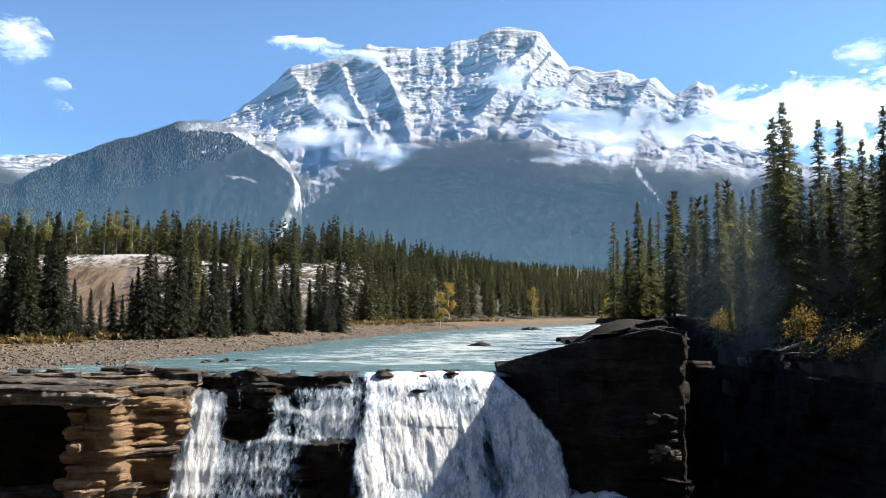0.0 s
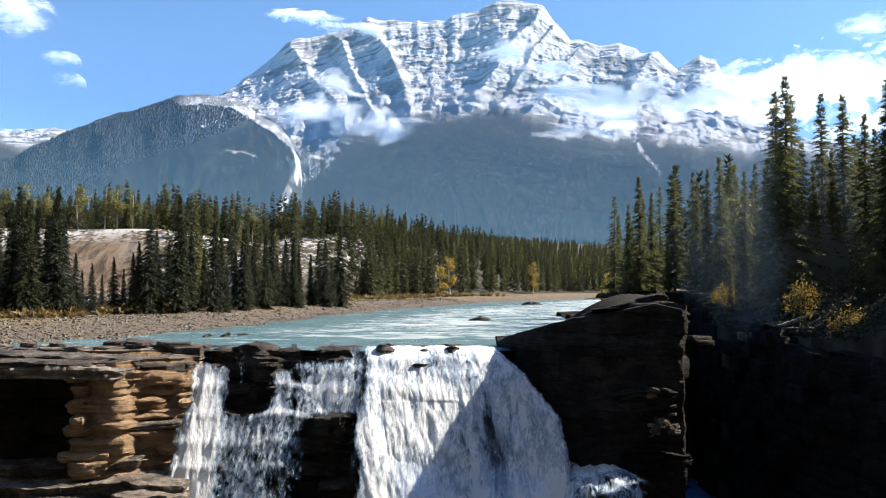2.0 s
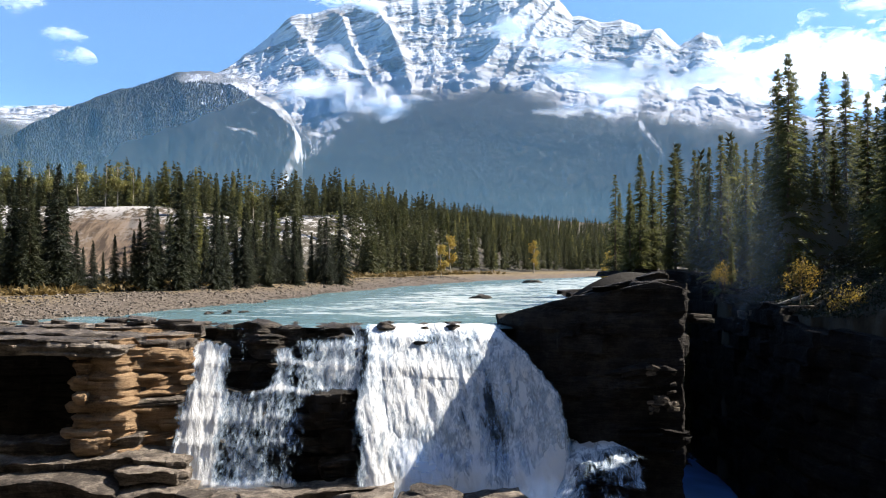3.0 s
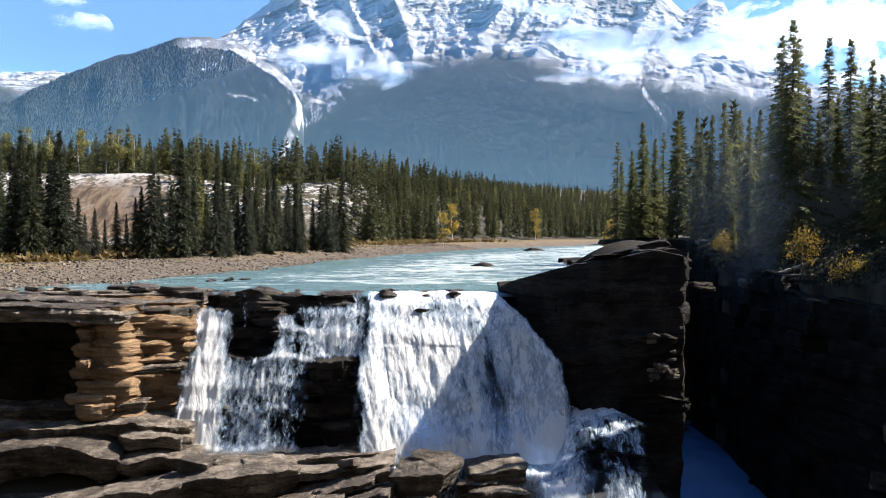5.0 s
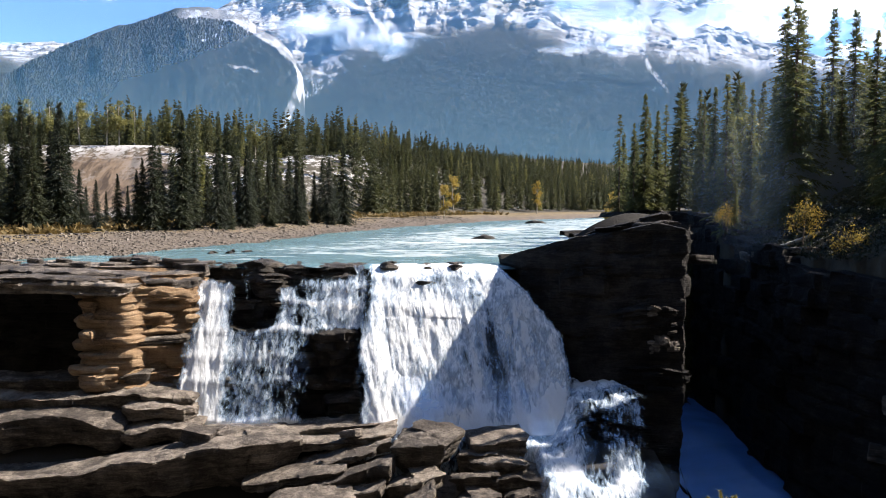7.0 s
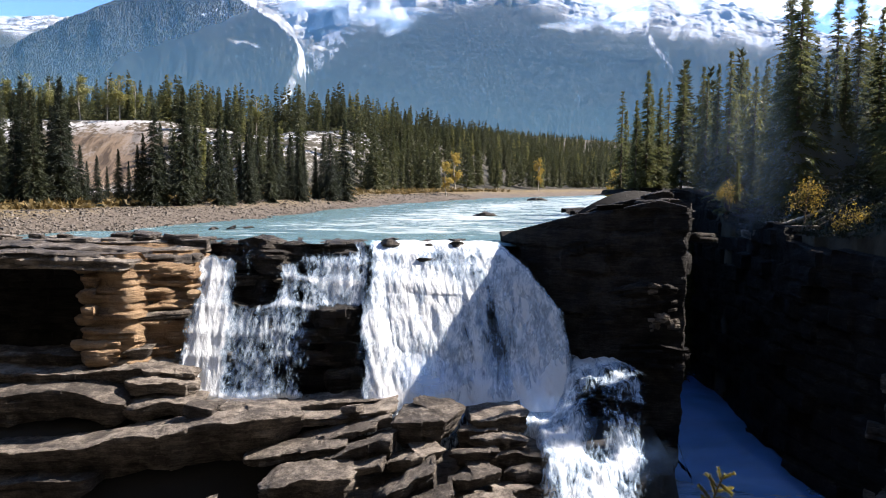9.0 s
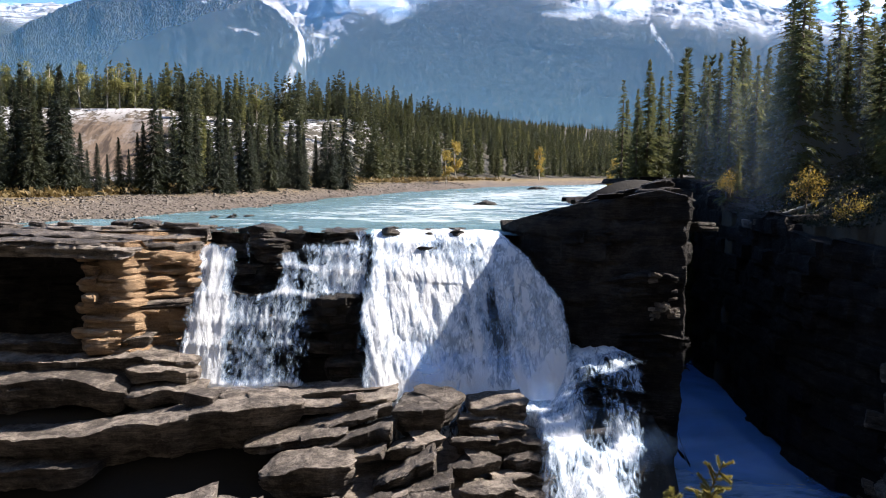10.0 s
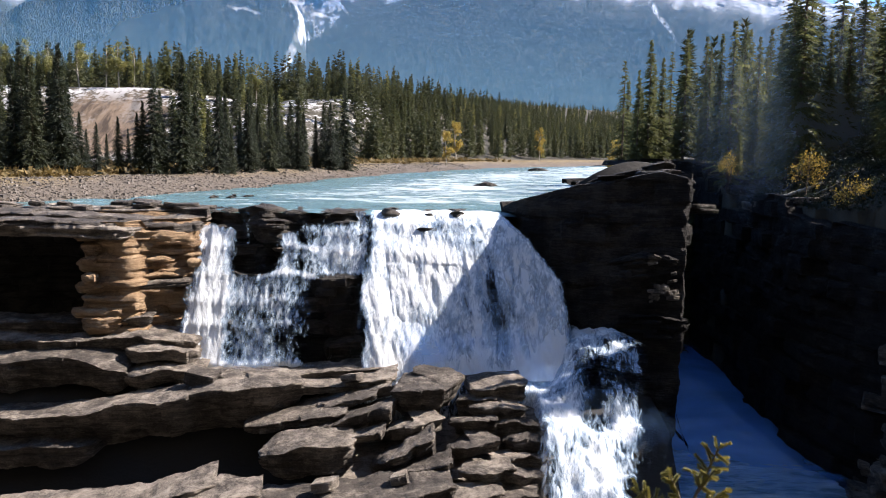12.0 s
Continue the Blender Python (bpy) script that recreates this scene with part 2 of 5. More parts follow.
# ============ mesh helpers ============
def mesh_object(name, verts, faces, mat, parent=None, smooth=True, label=""):
    me = bpy.data.meshes.new(name)
    me.from_pydata([tuple(v) for v in verts], [], [tuple(f) for f in faces])
    me.materials.append(mat)
    if smooth:
        me.shade_smooth()
    ob = new(name, me)
    if parent:
        ob.parent = parent
    return tagged(ob, label)


def grid_faces(rows, cols):
    i = np.arange(rows - 1)[:, None] * cols + np.arange(cols - 1)[None, :]
    return np.stack([i, i + 1, i + 1 + cols, i + cols], -1).reshape(-1, 4)


def float_mask(ob, name, values):
    a = ob.data.attributes.new(name, "FLOAT", "POINT")
    a.data.foreach_set("value", np.asarray(values, dtype=np.float32).ravel())


def set_uv(ob, uv):
    layer = ob.data.uv_layers.new(name="UVMap")
    idx = np.empty(len(ob.data.loops), dtype=np.int32)
    ob.data.loops.foreach_get("vertex_index", idx)
    layer.data.foreach_set("uv", np.asarray(uv, dtype=np.float32)[idx].ravel())


def smoothstep(x, a, b):
    k = np.clip((x - a) / (b - a), 0, 1)
    return k * k * (3 - 2 * k)


def hash2(ix, iy, seed):
    h = np.sin(ix * 127.1 + iy * 311.7 + seed * 74.7) * 43758.5453
    return h - np.floor(h)


def vnoise(x, y, seed=0.0):
    ix, iy = np.floor(x), np.floor(y)
    fx, fy = x - ix, y - iy
    fx, fy = fx * fx * (3 - 2 * fx), fy * fy * (3 - 2 * fy)
    a = hash2(ix, iy, seed) * (1 - fx) + hash2(ix + 1, iy, seed) * fx
    b = hash2(ix, iy + 1, seed) * (1 - fx) + hash2(ix + 1, iy + 1, seed) * fx
    return a * (1 - fy) + b * fy


def fbm(x, y, octaves=5, seed=0.0, gain=0.5):
    total, amp, norm = 0, 1.0, 0.0
    for k in range(octaves):
        total = total + amp * vnoise(x * 2 ** k + 17.3 * k, y * 2 ** k - 9.1 * k, seed + k)
        norm += amp
        amp *= gain
    return total / norm - 0.5


# ============ the valley floor: one sheet ============
SHORE_Y, SHORE_X = [30, 51, 59, 65, 76, 96, 130, 170, 210, 300, 500, 1700], [-26, -22.6, -19.4, -18.2, -14.6, -10.7, -2.1, 13.4, 39, 110, 300, 1500]
RIGHT_Y, RIGHT_X = [30, 48, 60, 100, 200, 300, 500, 1700], [3.0, 3.4, 8, 22, 58, 150, 370, 1650]
EDGE_X = [-70, -30, -23, -20, -17, -14.6, -13, 3, 5, 9, 13, 14.4, 19.6, 21, 24, 30, 70]
EDGE_Y = [49.4, 49.4, 49.4, 46.6, 45.0, 47.6, 49, 49, 48, 47.4, 47.6, 70, 70, 44, 37, 30, 20]

# the rise behind the left bank: side step per metre ahead, where it begins and where it is full
RISE_A, RISE_START, RISE_FULL = [-0.45, -0.3, -0.2, -0.125, 0.0, 0.146, 0.3], [160, 158, 130, 125, 160, 230, 330], [190, 188, 195, 205, 300, 450, 600]


def ground_height(x, y):
    left = np.interp(y, SHORE_Y, SHORE_X) - x
    right = x - np.interp(y, RIGHT_Y, RIGHT_X)
    bed = -1.2 + 0 * x
    a = x / np.maximum(y, 20)
    bank = -0.35 + 1.4 * smoothstep(left, -1, 10) + 0.5 * fbm(x * 0.15, y * 0.15, 4, 3)
    start, full = np.interp(a, RISE_A, RISE_START), np.interp(a, RISE_A, RISE_FULL)
    knoll = np.interp(a, [-0.35, -0.22, -0.19, -0.1, 0.05, 0.2], [15.5, 12.0, 13.2, 15.0, 14.5, 7.0])
    west = bank + knoll * smoothstep(y, start, full) * smoothstep(left, 20, 50) + 2.2 * (np.abs(fbm(x * 0.22, y * 0.05, 4, 78)) - 0.1) * smoothstep(y, 156, 168) * (1 - smoothstep(y, 180, 190)) * (a < -0.2) + 0.02 * np.maximum(y - full, 0) + 0.050 * np.clip(y - 430, 0, 700) * smoothstep(left, 60, 200) + 1.2 * fbm(x * 0.05, y * 0.05, 4, 6) * smoothstep(left, 25, 60)
    east = 0.2 + 2.7 * smoothstep(right, 0, 7) + 0.9 * fbm(x * 0.2, y * 0.2, 4, 8) + 0.012 * np.maximum(y - 80, 0) - 2.3 * (1 - smoothstep(x, 21.0, 25.5)) * (1 - smoothstep(y, 60, 68)) * (x > 18)
    top = np.where(left > -2, np.maximum(west, bed), np.where(right > 0, east, bed))
    below = np.interp(y, [6, 12, 30, 37, 40, 41.5, 49], [-5, -16, -15.6, -13.4, -10.6, -8.9, -8.8])
    channel = np.interp(y, [6, 12, 30, 36, 40, 47], [-5, -16, -15, -13.5, -10, -9])
    low = np.where(x < 3.5, below, np.where(x < 11.5, channel, -14.5))
    edge = np.interp(x, EDGE_X, EDGE_Y)
    z = low + (top - low) * smoothstep(y - edge, -0.2, 0.9)
    # the lookout on which the camera stands
    # behind it an unseen steep slope is added to block sky light
    near = np.interp(y, [-1600, -400, -60, -30, -6, -3, 2.2, 5, 8.5, 11], [700, 360, 120, 62, 2.4, 2.0, 2.0, 0.9, -1.6, -5.5])
    # unseen valley sides on either hand, added to cut sky light on shaded faces
    near = near + 55 * smoothstep(-x, 45, 110) + 20 * smoothstep(x, 60, 130)
    return np.where(y < 6, near, np.where(y < 11, np.maximum(z, near), z + (55 * smoothstep(-x, 45, 110) + 20 * smoothstep(x, 60, 130)) * (1 - smoothstep(y, 22, 40))))


def build_ground():
    xs = np.concatenate([-np.geomspace(1700, 46, 34), np.linspace(-45, 30, 116), np.geomspace(31, 1700, 36)])
    ys = np.concatenate([-np.geomspace(1600, 14, 14), np.linspace(-12, 20, 24), np.linspace(20.7, 62, 72), np.linspace(63, 150, 60), np.geomspace(152, 1700, 60)])
    x, y = np.meshgrid(xs, ys)
    z = ground_height(x, y)
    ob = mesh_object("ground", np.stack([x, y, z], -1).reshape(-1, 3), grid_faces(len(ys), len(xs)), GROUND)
    left = np.interp(y, SHORE_Y, SHORE_X) - x
    right = x - np.interp(y, RIGHT_Y, RIGHT_X)
    ragged = left + 7 * fbm(x * 0.12, y * 0.12, 4, 5)
    # litter also covers the unseen slopes, dark to keep their bounce low
    wood = np.maximum(np.maximum(smoothstep(ragged, 24, 30), smoothstep(right, 2, 6)), 1.0 * (y < -6) + 1.0 * ((y < 42) & (np.abs(x) > 44)))
    a = x / np.maximum(y, 20)
    scarp = smoothstep(y, 155, 160) * (1 - smoothstep(y, 182, 187)) * smoothstep(-a + 0.03 * fbm(x * 0.1, y * 0.1, 3, 77), 0.345, 0.36) * (1 - smoothstep(-a, 0.455, 0.47)) * (y > 60)
    float_mask(ob, "grass", smoothstep(ragged, 5.5, 11))
    float_mask(ob, "wood", wood)
    float_mask(ob, "scarp", scarp)
    # deep ground goes near-black for shade under the beds; so does the outcrop's back
    float_mask(ob, "wet_and_shade", ((z < -3) & (y < 60)) | ((x > 2.5) & (x < 17) & (y > 40) & (y < 62) & (right > -2)))
    float_mask(ob, "snow", np.clip(smoothstep(left, 30, 48) * (0.42 + 0.10 * smoothstep(y, 182, 190) * (1 - smoothstep(y, 200, 230))) * (y > 60) * (1 - smoothstep(y, 330, 400)) * (1 - 0.97 * scarp) * (1 - 0.9 * smoothstep(a, -0.13, -0.06)), 0, 1))
    tagged(ob, "gravel banks, dry grass and snow-patched forest floor of a river valley", "ground", kind="structure")


build_ground()


# ============ the river ============
def build_river():
    ys = np.concatenate([np.linspace(47.9, 80, 70), np.geomspace(80.6, 620, 90)])
    ts = np.linspace(0, 1, 70)
    y = np.repeat(ys[:, None], 70, 1)
    x0, x1 = np.interp(ys, SHORE_Y, SHORE_X) - 6, np.interp(ys, RIGHT_Y, RIGHT_X) + 3
    x = x0[:, None] + (x1 - x0)[:, None] * ts
    z = 0.02 + 0.22 * fbm(x * 0.5, y * 0.28, 4, 21) + 0.12 * fbm(x * 1.6, y * 0.9, 3, 4)
    z = z - 0.15 * (y < 48.4)
    ob = mesh_object("river", np.stack([x, y, z], -1).reshape(-1, 3), grid_faces(len(ys), 70), RIVER)
    mid = (x - x0[:, None]) / (x1 - x0)[:, None]
    rapid = smoothstep(mid, 0.12, 0.45) * smoothstep(y, 51, 60) * 0.62 + 0.12 * smoothstep(y, 90, 140)
    float_mask(ob, "rapid", np.clip(rapid + 0.5 * fbm(x * 0.06, y * 0.05, 3, 2), 0, 1))
    tagged(ob, "turquoise glacial river with white riffles above the falls", "river", kind="structure")


build_river()


# ============ bedded rock ============
def strata_wall(name, path, top, bottom, mat, label, batter=0.0, relief=0.7, bed=0.42, seed=1, depth=7.0, step=0.22, groove=1.0, dip=0.04):
    """A bedded cliff along a line in plan: beds stand proud or lie back by turns, and the top runs back from the edge."""
    pts = np.array(path, dtype=float)
    seg = np.hypot(*np.diff(pts, axis=0).T)
    run = np.concatenate([[0], np.cumsum(seg)])
    s = np.arange(0, run[-1], step)
    x, y = np.interp(s, run, pts[:, 0]), np.interp(s, run, pts[:, 1])
    for _ in range(6):
        x[1:-1], y[1:-1] = (x[:-2] + x[2:] + 2 * x[1:-1]) / 4, (y[:-2] + y[2:] + 2 * y[1:-1]) / 4
    tx, ty = np.gradient(x), np.gradient(y)
    n = np.hypot(tx, ty)
    nx, ny = ty / n, -tx / n                      # out of the rock: to the right of the way along the path
    tops = np.interp(s, run, top) if isinstance(top, (list, tuple)) else np.full(len(s), float(top))
    tops = tops + 0.35 * np.round(3 * fbm(s * 0.3, s * 0, 3, seed + 5))
    rows = int((max(tops) - bottom) / 0.13)
    rings = []
    for k in range(rows + 1):
        z = bottom + (tops - bottom) * k / rows
        warp = z + 0.5 * fbm(s * 0.10, s * 0 + seed, 3, seed)
        layer = np.floor(warp / bed + 0.35 * fbm(s * 0.04, z * 0 + 3, 2, seed + 9))
        frac = warp / bed - np.floor(warp / bed)
        block = np.floor(s / (1.3 + 1.6 * hash2(layer, layer * 0, seed)) + hash2(layer, layer * 0 + 4, seed) * 5)
        out = relief * (hash2(layer, block, seed) - 0.5) + 0.9 * relief * fbm(s * 0.35, layer * 1.7, 3, seed + 2)
        out = out - groove * (0.16 * np.exp(-((frac - 0.02) / 0.10) ** 2) + 0.05 * np.exp(-((frac - 0.98) / 0.08) ** 2))
        out = out + 0.25 * fbm(s * 1.3, z * 2.2, 3, seed + 3) + batter * (tops - z)
        rings.append(np.stack([x + nx * out, y + ny * out, z], -1))
    for d in (0.25, 0.7, 1.4, 2.4, 3.6, 5.0, depth):
        z = tops + 0.22 * fbm((x - nx * d) * 0.8, (y - ny * d) * 0.8, 3, seed + 7) - dip * d
        rings.append(np.stack([x - nx * d, y - ny * d, z], -1))
    v = np.concatenate(rings)
    ob = mesh_object(name, v, grid_faces(len(rings), len(s)), mat)
    ob.data.set_sharp_from_angle(angle=radians(38))
    return tagged(ob, label, "cliff", kind="structure")


def slab_mesh(seed, mat):
    """One broken block of bedded rock, a metre long, wide and high, to be scaled: straight fractures cut its corners, thin beds step its sides."""
    rng = np.random.RandomState(seed)
    corners = [np.array(c) for c in ((-0.5, -0.5), (0.5, -0.5), (0.5, 0.5), (-0.5, 0.5))]
    for _ in range(rng.randint(3, 6)):
        ang = rng.uniform(0, 2 * math.pi)
        n = np.array((math.cos(ang), math.sin(ang)))
        d = max(c @ n for c in corners) * rng.uniform(0.76, 0.95)
        kept = []
        for p, q in zip(corners, corners[1:] + corners[:1]):
            if p @ n <= d:
                kept.append(p)
            if (p @ n - d) * (q @ n - d) < 0:
                kept.append(p + (q - p) * (d - p @ n) / (q @ n - p @ n))
        corners = kept
    outline = []
    for p, q in zip(corners, corners[1:] + corners[:1]):
        m = max(1, int(np.linalg.norm(q - p) / 0.10))
        outline += [p + (q - p) * k / m for k in range(m)]
    base = np.array(outline)
    n = len(base)
    beds = rng.randint(2, 6)
    cuts = np.concatenate([[0], np.sort(rng.uniform(0.12, 0.88, beds - 1)), [1]])
    verts, faces = [], []
    lean = rng.uniform(-0.10, 0.10, 2)
    for b in range(beds):
        size = rng.uniform(0.90, 1.02)
        shift = rng.uniform(-0.035, 0.035, 2)
        wob = rng.uniform(-0.022, 0.022, (n, 2))
        if rng.rand() < 0.5:
            wob[rng.randint(n)] -= base[rng.randint(n)] * 0.08
        z0, z1 = cuts[b], cuts[b + 1]
        g = min(0.05, 0.2 * (z1 - z0))
        start = len(verts)
        rings = [(0.97, z0), (1.0, z0 + g), (1.0, z1 - g), (0.965, z1), (0.62, z1 + rng.uniform(-0.01, 0.04)), (0.25, z1 + rng.uniform(-0.01, 0.05))]
        for k, (f, z) in enumerate(rings):
            rough = rng.uniform(-0.010, 0.010, (n, 2)) if k < 4 else 0
            p = base * size * f + shift + wob * f + rough
            zz = z + p @ lean * z + (0.05 * fbm(p[:, 0] * 4 + seed, p[:, 1] * 4, 3, seed + b) if k >= 2 else 0)
            verts += list(np.column_stack([p, zz - 0.5]))
        for k in range(len(rings) - 1):
            for j in range(n):
                a0, a1 = start + k * n + j, start + k * n + (j + 1) % n
                faces.append((a0, a1, a1 + n, a0 + n))
        faces.append(tuple(start + (len(rings) - 1) * n + j for j in range(n)))
        faces.append(tuple(start + j for j in reversed(range(n))))
    me = bpy.data.meshes.new("rock_slab")
    me.from_pydata([tuple(v) for v in verts], [], faces)
    me.materials.append(mat)
    me.shade_smooth()
    me.set_sharp_from_angle(angle=radians(24))
    return me


SLABS = {m.name: [slab_mesh(k + 20 * i, m) for k in range(12)] for i, m in enumerate((ROCK_TAN, ROCK_GREY, ROCK_WET_SHADE, ROCK_BROWN))}
pick = random.Random(5)


def slab(parent, mat, x, y, z, lx, ly, lz, turn=0.0, tip=0.0, lean=0.0, name="rock_slab"):
    """A block centred on x, y whose top is at z."""
    ob = new(name, pick.choice(SLABS[mat.name]))
    ob.parent = parent
    ob.matrix_local = pose(x, y, z - lz / 2, tip, lean, turn + pick.choice((0, 180))) @ Matrix.Diagonal((lx, ly, lz, 1))
    return ob


def courses(parent, mat, path, top, bottom, thick=(0.25, 0.6), length=(0.9, 2.6), deep=1.6, jut=0.5, batter=0.0, skip=0.15, tip=2.0, seed=1):
    """Blocks laid bed upon bed along a line in plan."""
    rng = random.Random(seed)
    pts = [Vector(p) for p in path]
    z = top
    while z > bottom:
        h = rng.uniform(*thick)
        for a, b in zip(pts, pts[1:]):
            run, s = (b - a).length, 0.0
            d = (b - a).normalized()
            out = Vector((d.y, -d.x))
            while s < run:
                ll = rng.uniform(*length)
                if rng.random() > skip:
                    c = a + d * (s + ll / 2) + out * (rng.uniform(-jut, jut) + batter * (top - z) - deep * 0.35)
                    slab(parent, mat, c.x, c.y, z + rng.uniform(-0.06, 0.06), ll * 1.12, deep * rng.uniform(0.8, 1.25), h * rng.uniform(1.05, 1.4),
                         math.degrees(math.atan2(d.y, d.x)) + rng.uniform(-9, 9), rng.uniform(-tip, tip), rng.uniform(-tip, tip))
                s += ll
        z -= h


def rock_bed(parent, mat, edge, back, thick, seed, rise=0.05, under=0.25, jag=0.22, bed=0.34, bulge=0.0, name="rock_bed", blunt=False):
    """A tilted bed of rock: edge is the line of its upper front edge; the top runs back from it in flaked steps, the ragged front is
    undercut or bulges, and both ends thin out and break off."""
    pts = np.array(edge, dtype=float)
    run = np.concatenate([[0], np.cumsum(np.linalg.norm(np.diff(pts, axis=0), axis=1))])
    total = run[-1]
    s = np.linspace(0, total, max(12, int(total / 0.10)))
    x, y, z = (np.interp(s, run, pts[:, k]) for k in range(3))
    for _ in range(10):
        for w in (x, y, z):
            w[1:-1] = (w[:-2] + w[2:] + 2 * w[1:-1]) / 4
    tx, ty = np.gradient(x), np.gradient(y)
    n = np.hypot(tx, ty)
    nx, ny = ty / n, -tx / n
    fade = min(0.45 + 0.35 * thick, 0.3 * total)
    end = np.clip(np.minimum(s, total - s) / fade, 0, 1) ** 0.5
    if blunt:
        end = np.where(s > 0.5 * total, 1.0, end)
    full = thick * (0.35 + 0.65 * end) * (1 + 0.35 * fbm(s * 0.5, s * 0, 3, seed + 8))
    chunk = np.floor(s / 1.3 + 1.2 * fbm(s * 0.5, s * 0, 2, seed))
    edge_out = 0.7 * jag * (hash2(chunk, chunk * 0, seed) - 0.5) + 2.4 * jag * fbm(s * 0.55, s * 0, 5, seed + 1, 0.62) - 0.35 * min(back, 1.6) * (1 - end)
    lift = 0.24 * fbm(s * 0.5, s * 0, 4, seed + 2) * min(1, thick) - 0.12 * (1 - end) * min(1, thick)
    rings = []
    for f in (1.0, 0.88, 0.76, 0.65, 0.55, 0.46, 0.38, 0.30, 0.23, 0.17, 0.12, 0.08, 0.045, 0.02):
        d = f * back
        px, py = x - nx * d, y - ny * d
        coarse = fbm(px * 0.55 + 0.3 * py, py * 0.8, 3, seed + 4)
        flake = np.floor(6 * coarse) / 6 + 0.3 * coarse
        grain = fbm(px * 2.4, py * 2.4, 4, seed + 6, 0.6)
        top = z + lift + rise * d + min(1, 0.3 + thick) * (0.34 * flake + 0.16 * grain) - 0.10 * math.exp(-d / 0.10)
        rings.append((px + nx * edge_out, py + ny * edge_out, top))
    rows = max(6, int(thick / 0.075))
    for k in range(rows):
        f = (k + 1) / rows
        depth = f * full + 0.06
        layer = np.floor(depth / bed + 0.9 * fbm(s * 0.2, s * 0, 2, seed + 9))
        frac = depth / bed - np.floor(depth / bed)
        block = np.floor(s / (0.7 + 1.3 * hash2(layer, layer * 0, seed)) + 7 * hash2(layer, layer * 0 + 2, seed))
        out = edge_out + 0.32 * (hash2(layer, block, seed) - 0.7) * smoothstep(depth, 0.0, 0.3) * (1 - 0.7 * (bulge > 0)) - under * depth - 0.09 * np.exp(-((frac - 0.05) / 0.12) ** 2) + 0.16 * fbm(s * 1.7, depth * 2.6, 4, seed + 3)
        out = out + bulge * (1 - (2 * f - 1) ** 2)
        rings.append((x + nx * out, y + ny * out, z + lift - depth))
    rings.append((x - nx * back, y - ny * back, rings[-1][2]))
    cols = len(s)
    v = np.stack([np.stack(r, -1) for r in rings])
    q = np.arange(len(rings))
    for col, sgn in ((0, -1), (1, -0.5), (cols - 2, 0.5), (cols - 1, 1)):
        v[:, col, 0] += sgn * tx[col] / n[col] * 0.5 * min(1, thick + 0.3) * fbm(q * 0.35, q * 0, 4, seed + 11)
        v[:, col, 1] += sgn * ty[col] / n[col] * 0.5 * min(1, thick + 0.3) * fbm(q * 0.35, q * 0, 4, seed + 12)
    faces = [tuple(f[::-1]) for f in grid_faces(len(rings), cols)]
    faces += [tuple(k * cols for k in range(len(rings))), tuple(k * cols + cols - 1 for k in reversed(range(len(rings))))]
    ob = mesh_object(name, v.reshape(-1, 3), faces, mat, parent)
    ob.data.set_sharp_from_angle(angle=radians(30))
    return ob


def bed_stack(parent, mats, line, top, bottom, seed, thick=(0.22, 0.75), jut=0.35, back=2.0):
    """Unequal rounded beds piled along a line in plan, broken by joints that do not line up."""
    rng = random.Random(seed)
    xs, ys = [p[0] for p in line], [p[1] for p in line]
    z, k = top, 0
    while z > bottom:
        h = rng.uniform(*thick)
        a = xs[0] + rng.uniform(-0.5, 0.3)
        while a < xs[-1] - 0.6:
            b = min(a + rng.uniform(1.3, 4.2), xs[-1] + rng.uniform(-0.3, 0.3))
            out, dz, tilt = rng.uniform(-jut, jut), rng.uniform(-0.1, 0.1), rng.uniform(-0.05, 0.09)
            edge = [(x, float(np.interp(x, xs, ys)) - 0.07 * (top - z) - out + bend, z + dz + tilt * (x - a)) for x, bend in ((a, 0.3), (a + (b - a) * 0.3, -0.05), (a + (b - a) * 0.7, -0.05), (b, 0.35))]
            rock_bed(parent, rng.choice(mats), edge, back, h * rng.uniform(0.9, 1.25), seed * 97 + k, 0.02, 0.22, 0.16, rng.uniform(0.18, 0.4), 0.09, blunt=rng.random() < 0.4)
            a = b + rng.uniform(-0.1, 0.12)
            k += 1
        z -= h


# cliff beside the small cascade: a sunlit buttress, and a dark recess under a cap of thick beds
BUTTRESS = [(-19.8, 47.0), (-19.2, 43.9), (-18.4, 43.2), (-16.6, 43.0), (-16.2, 44.8), (-14.2, 45.6), (-13.6, 48.0)]
cliff = strata_wall("cliff_west", BUTTRESS, -0.35, -9.5, ROCK_TAN,
                    "stacked beds of tan quartzite beside the cascade", batter=0.05, relief=0.4, seed=3, depth=4)
bed_stack(cliff, (ROCK_TAN,), [(-19.6, 42.9), (-17.0, 42.9)], -1.05, -5.5, 4)
bed_stack(cliff, (ROCK_TAN, ROCK_TAN, ROCK_GREY), [(-17.6, 43.9), (-16.0, 44.3), (-13.7, 45.2)], -0.9, -6.6, 5)
# recess rock is coloured black to deepen the shade under the cap
recess = strata_wall("recess_wall", [(-60, 46), (-40, 46.6), (-30, 47.6), (-23, 48.4), (-19.0, 47.6)], -0.5, -9.5, ROCK_WET_SHADE,
                     "rock in a recess under the cap of the cliff, coloured black for its shade", batter=0.0, relief=0.5, seed=13, depth=4)
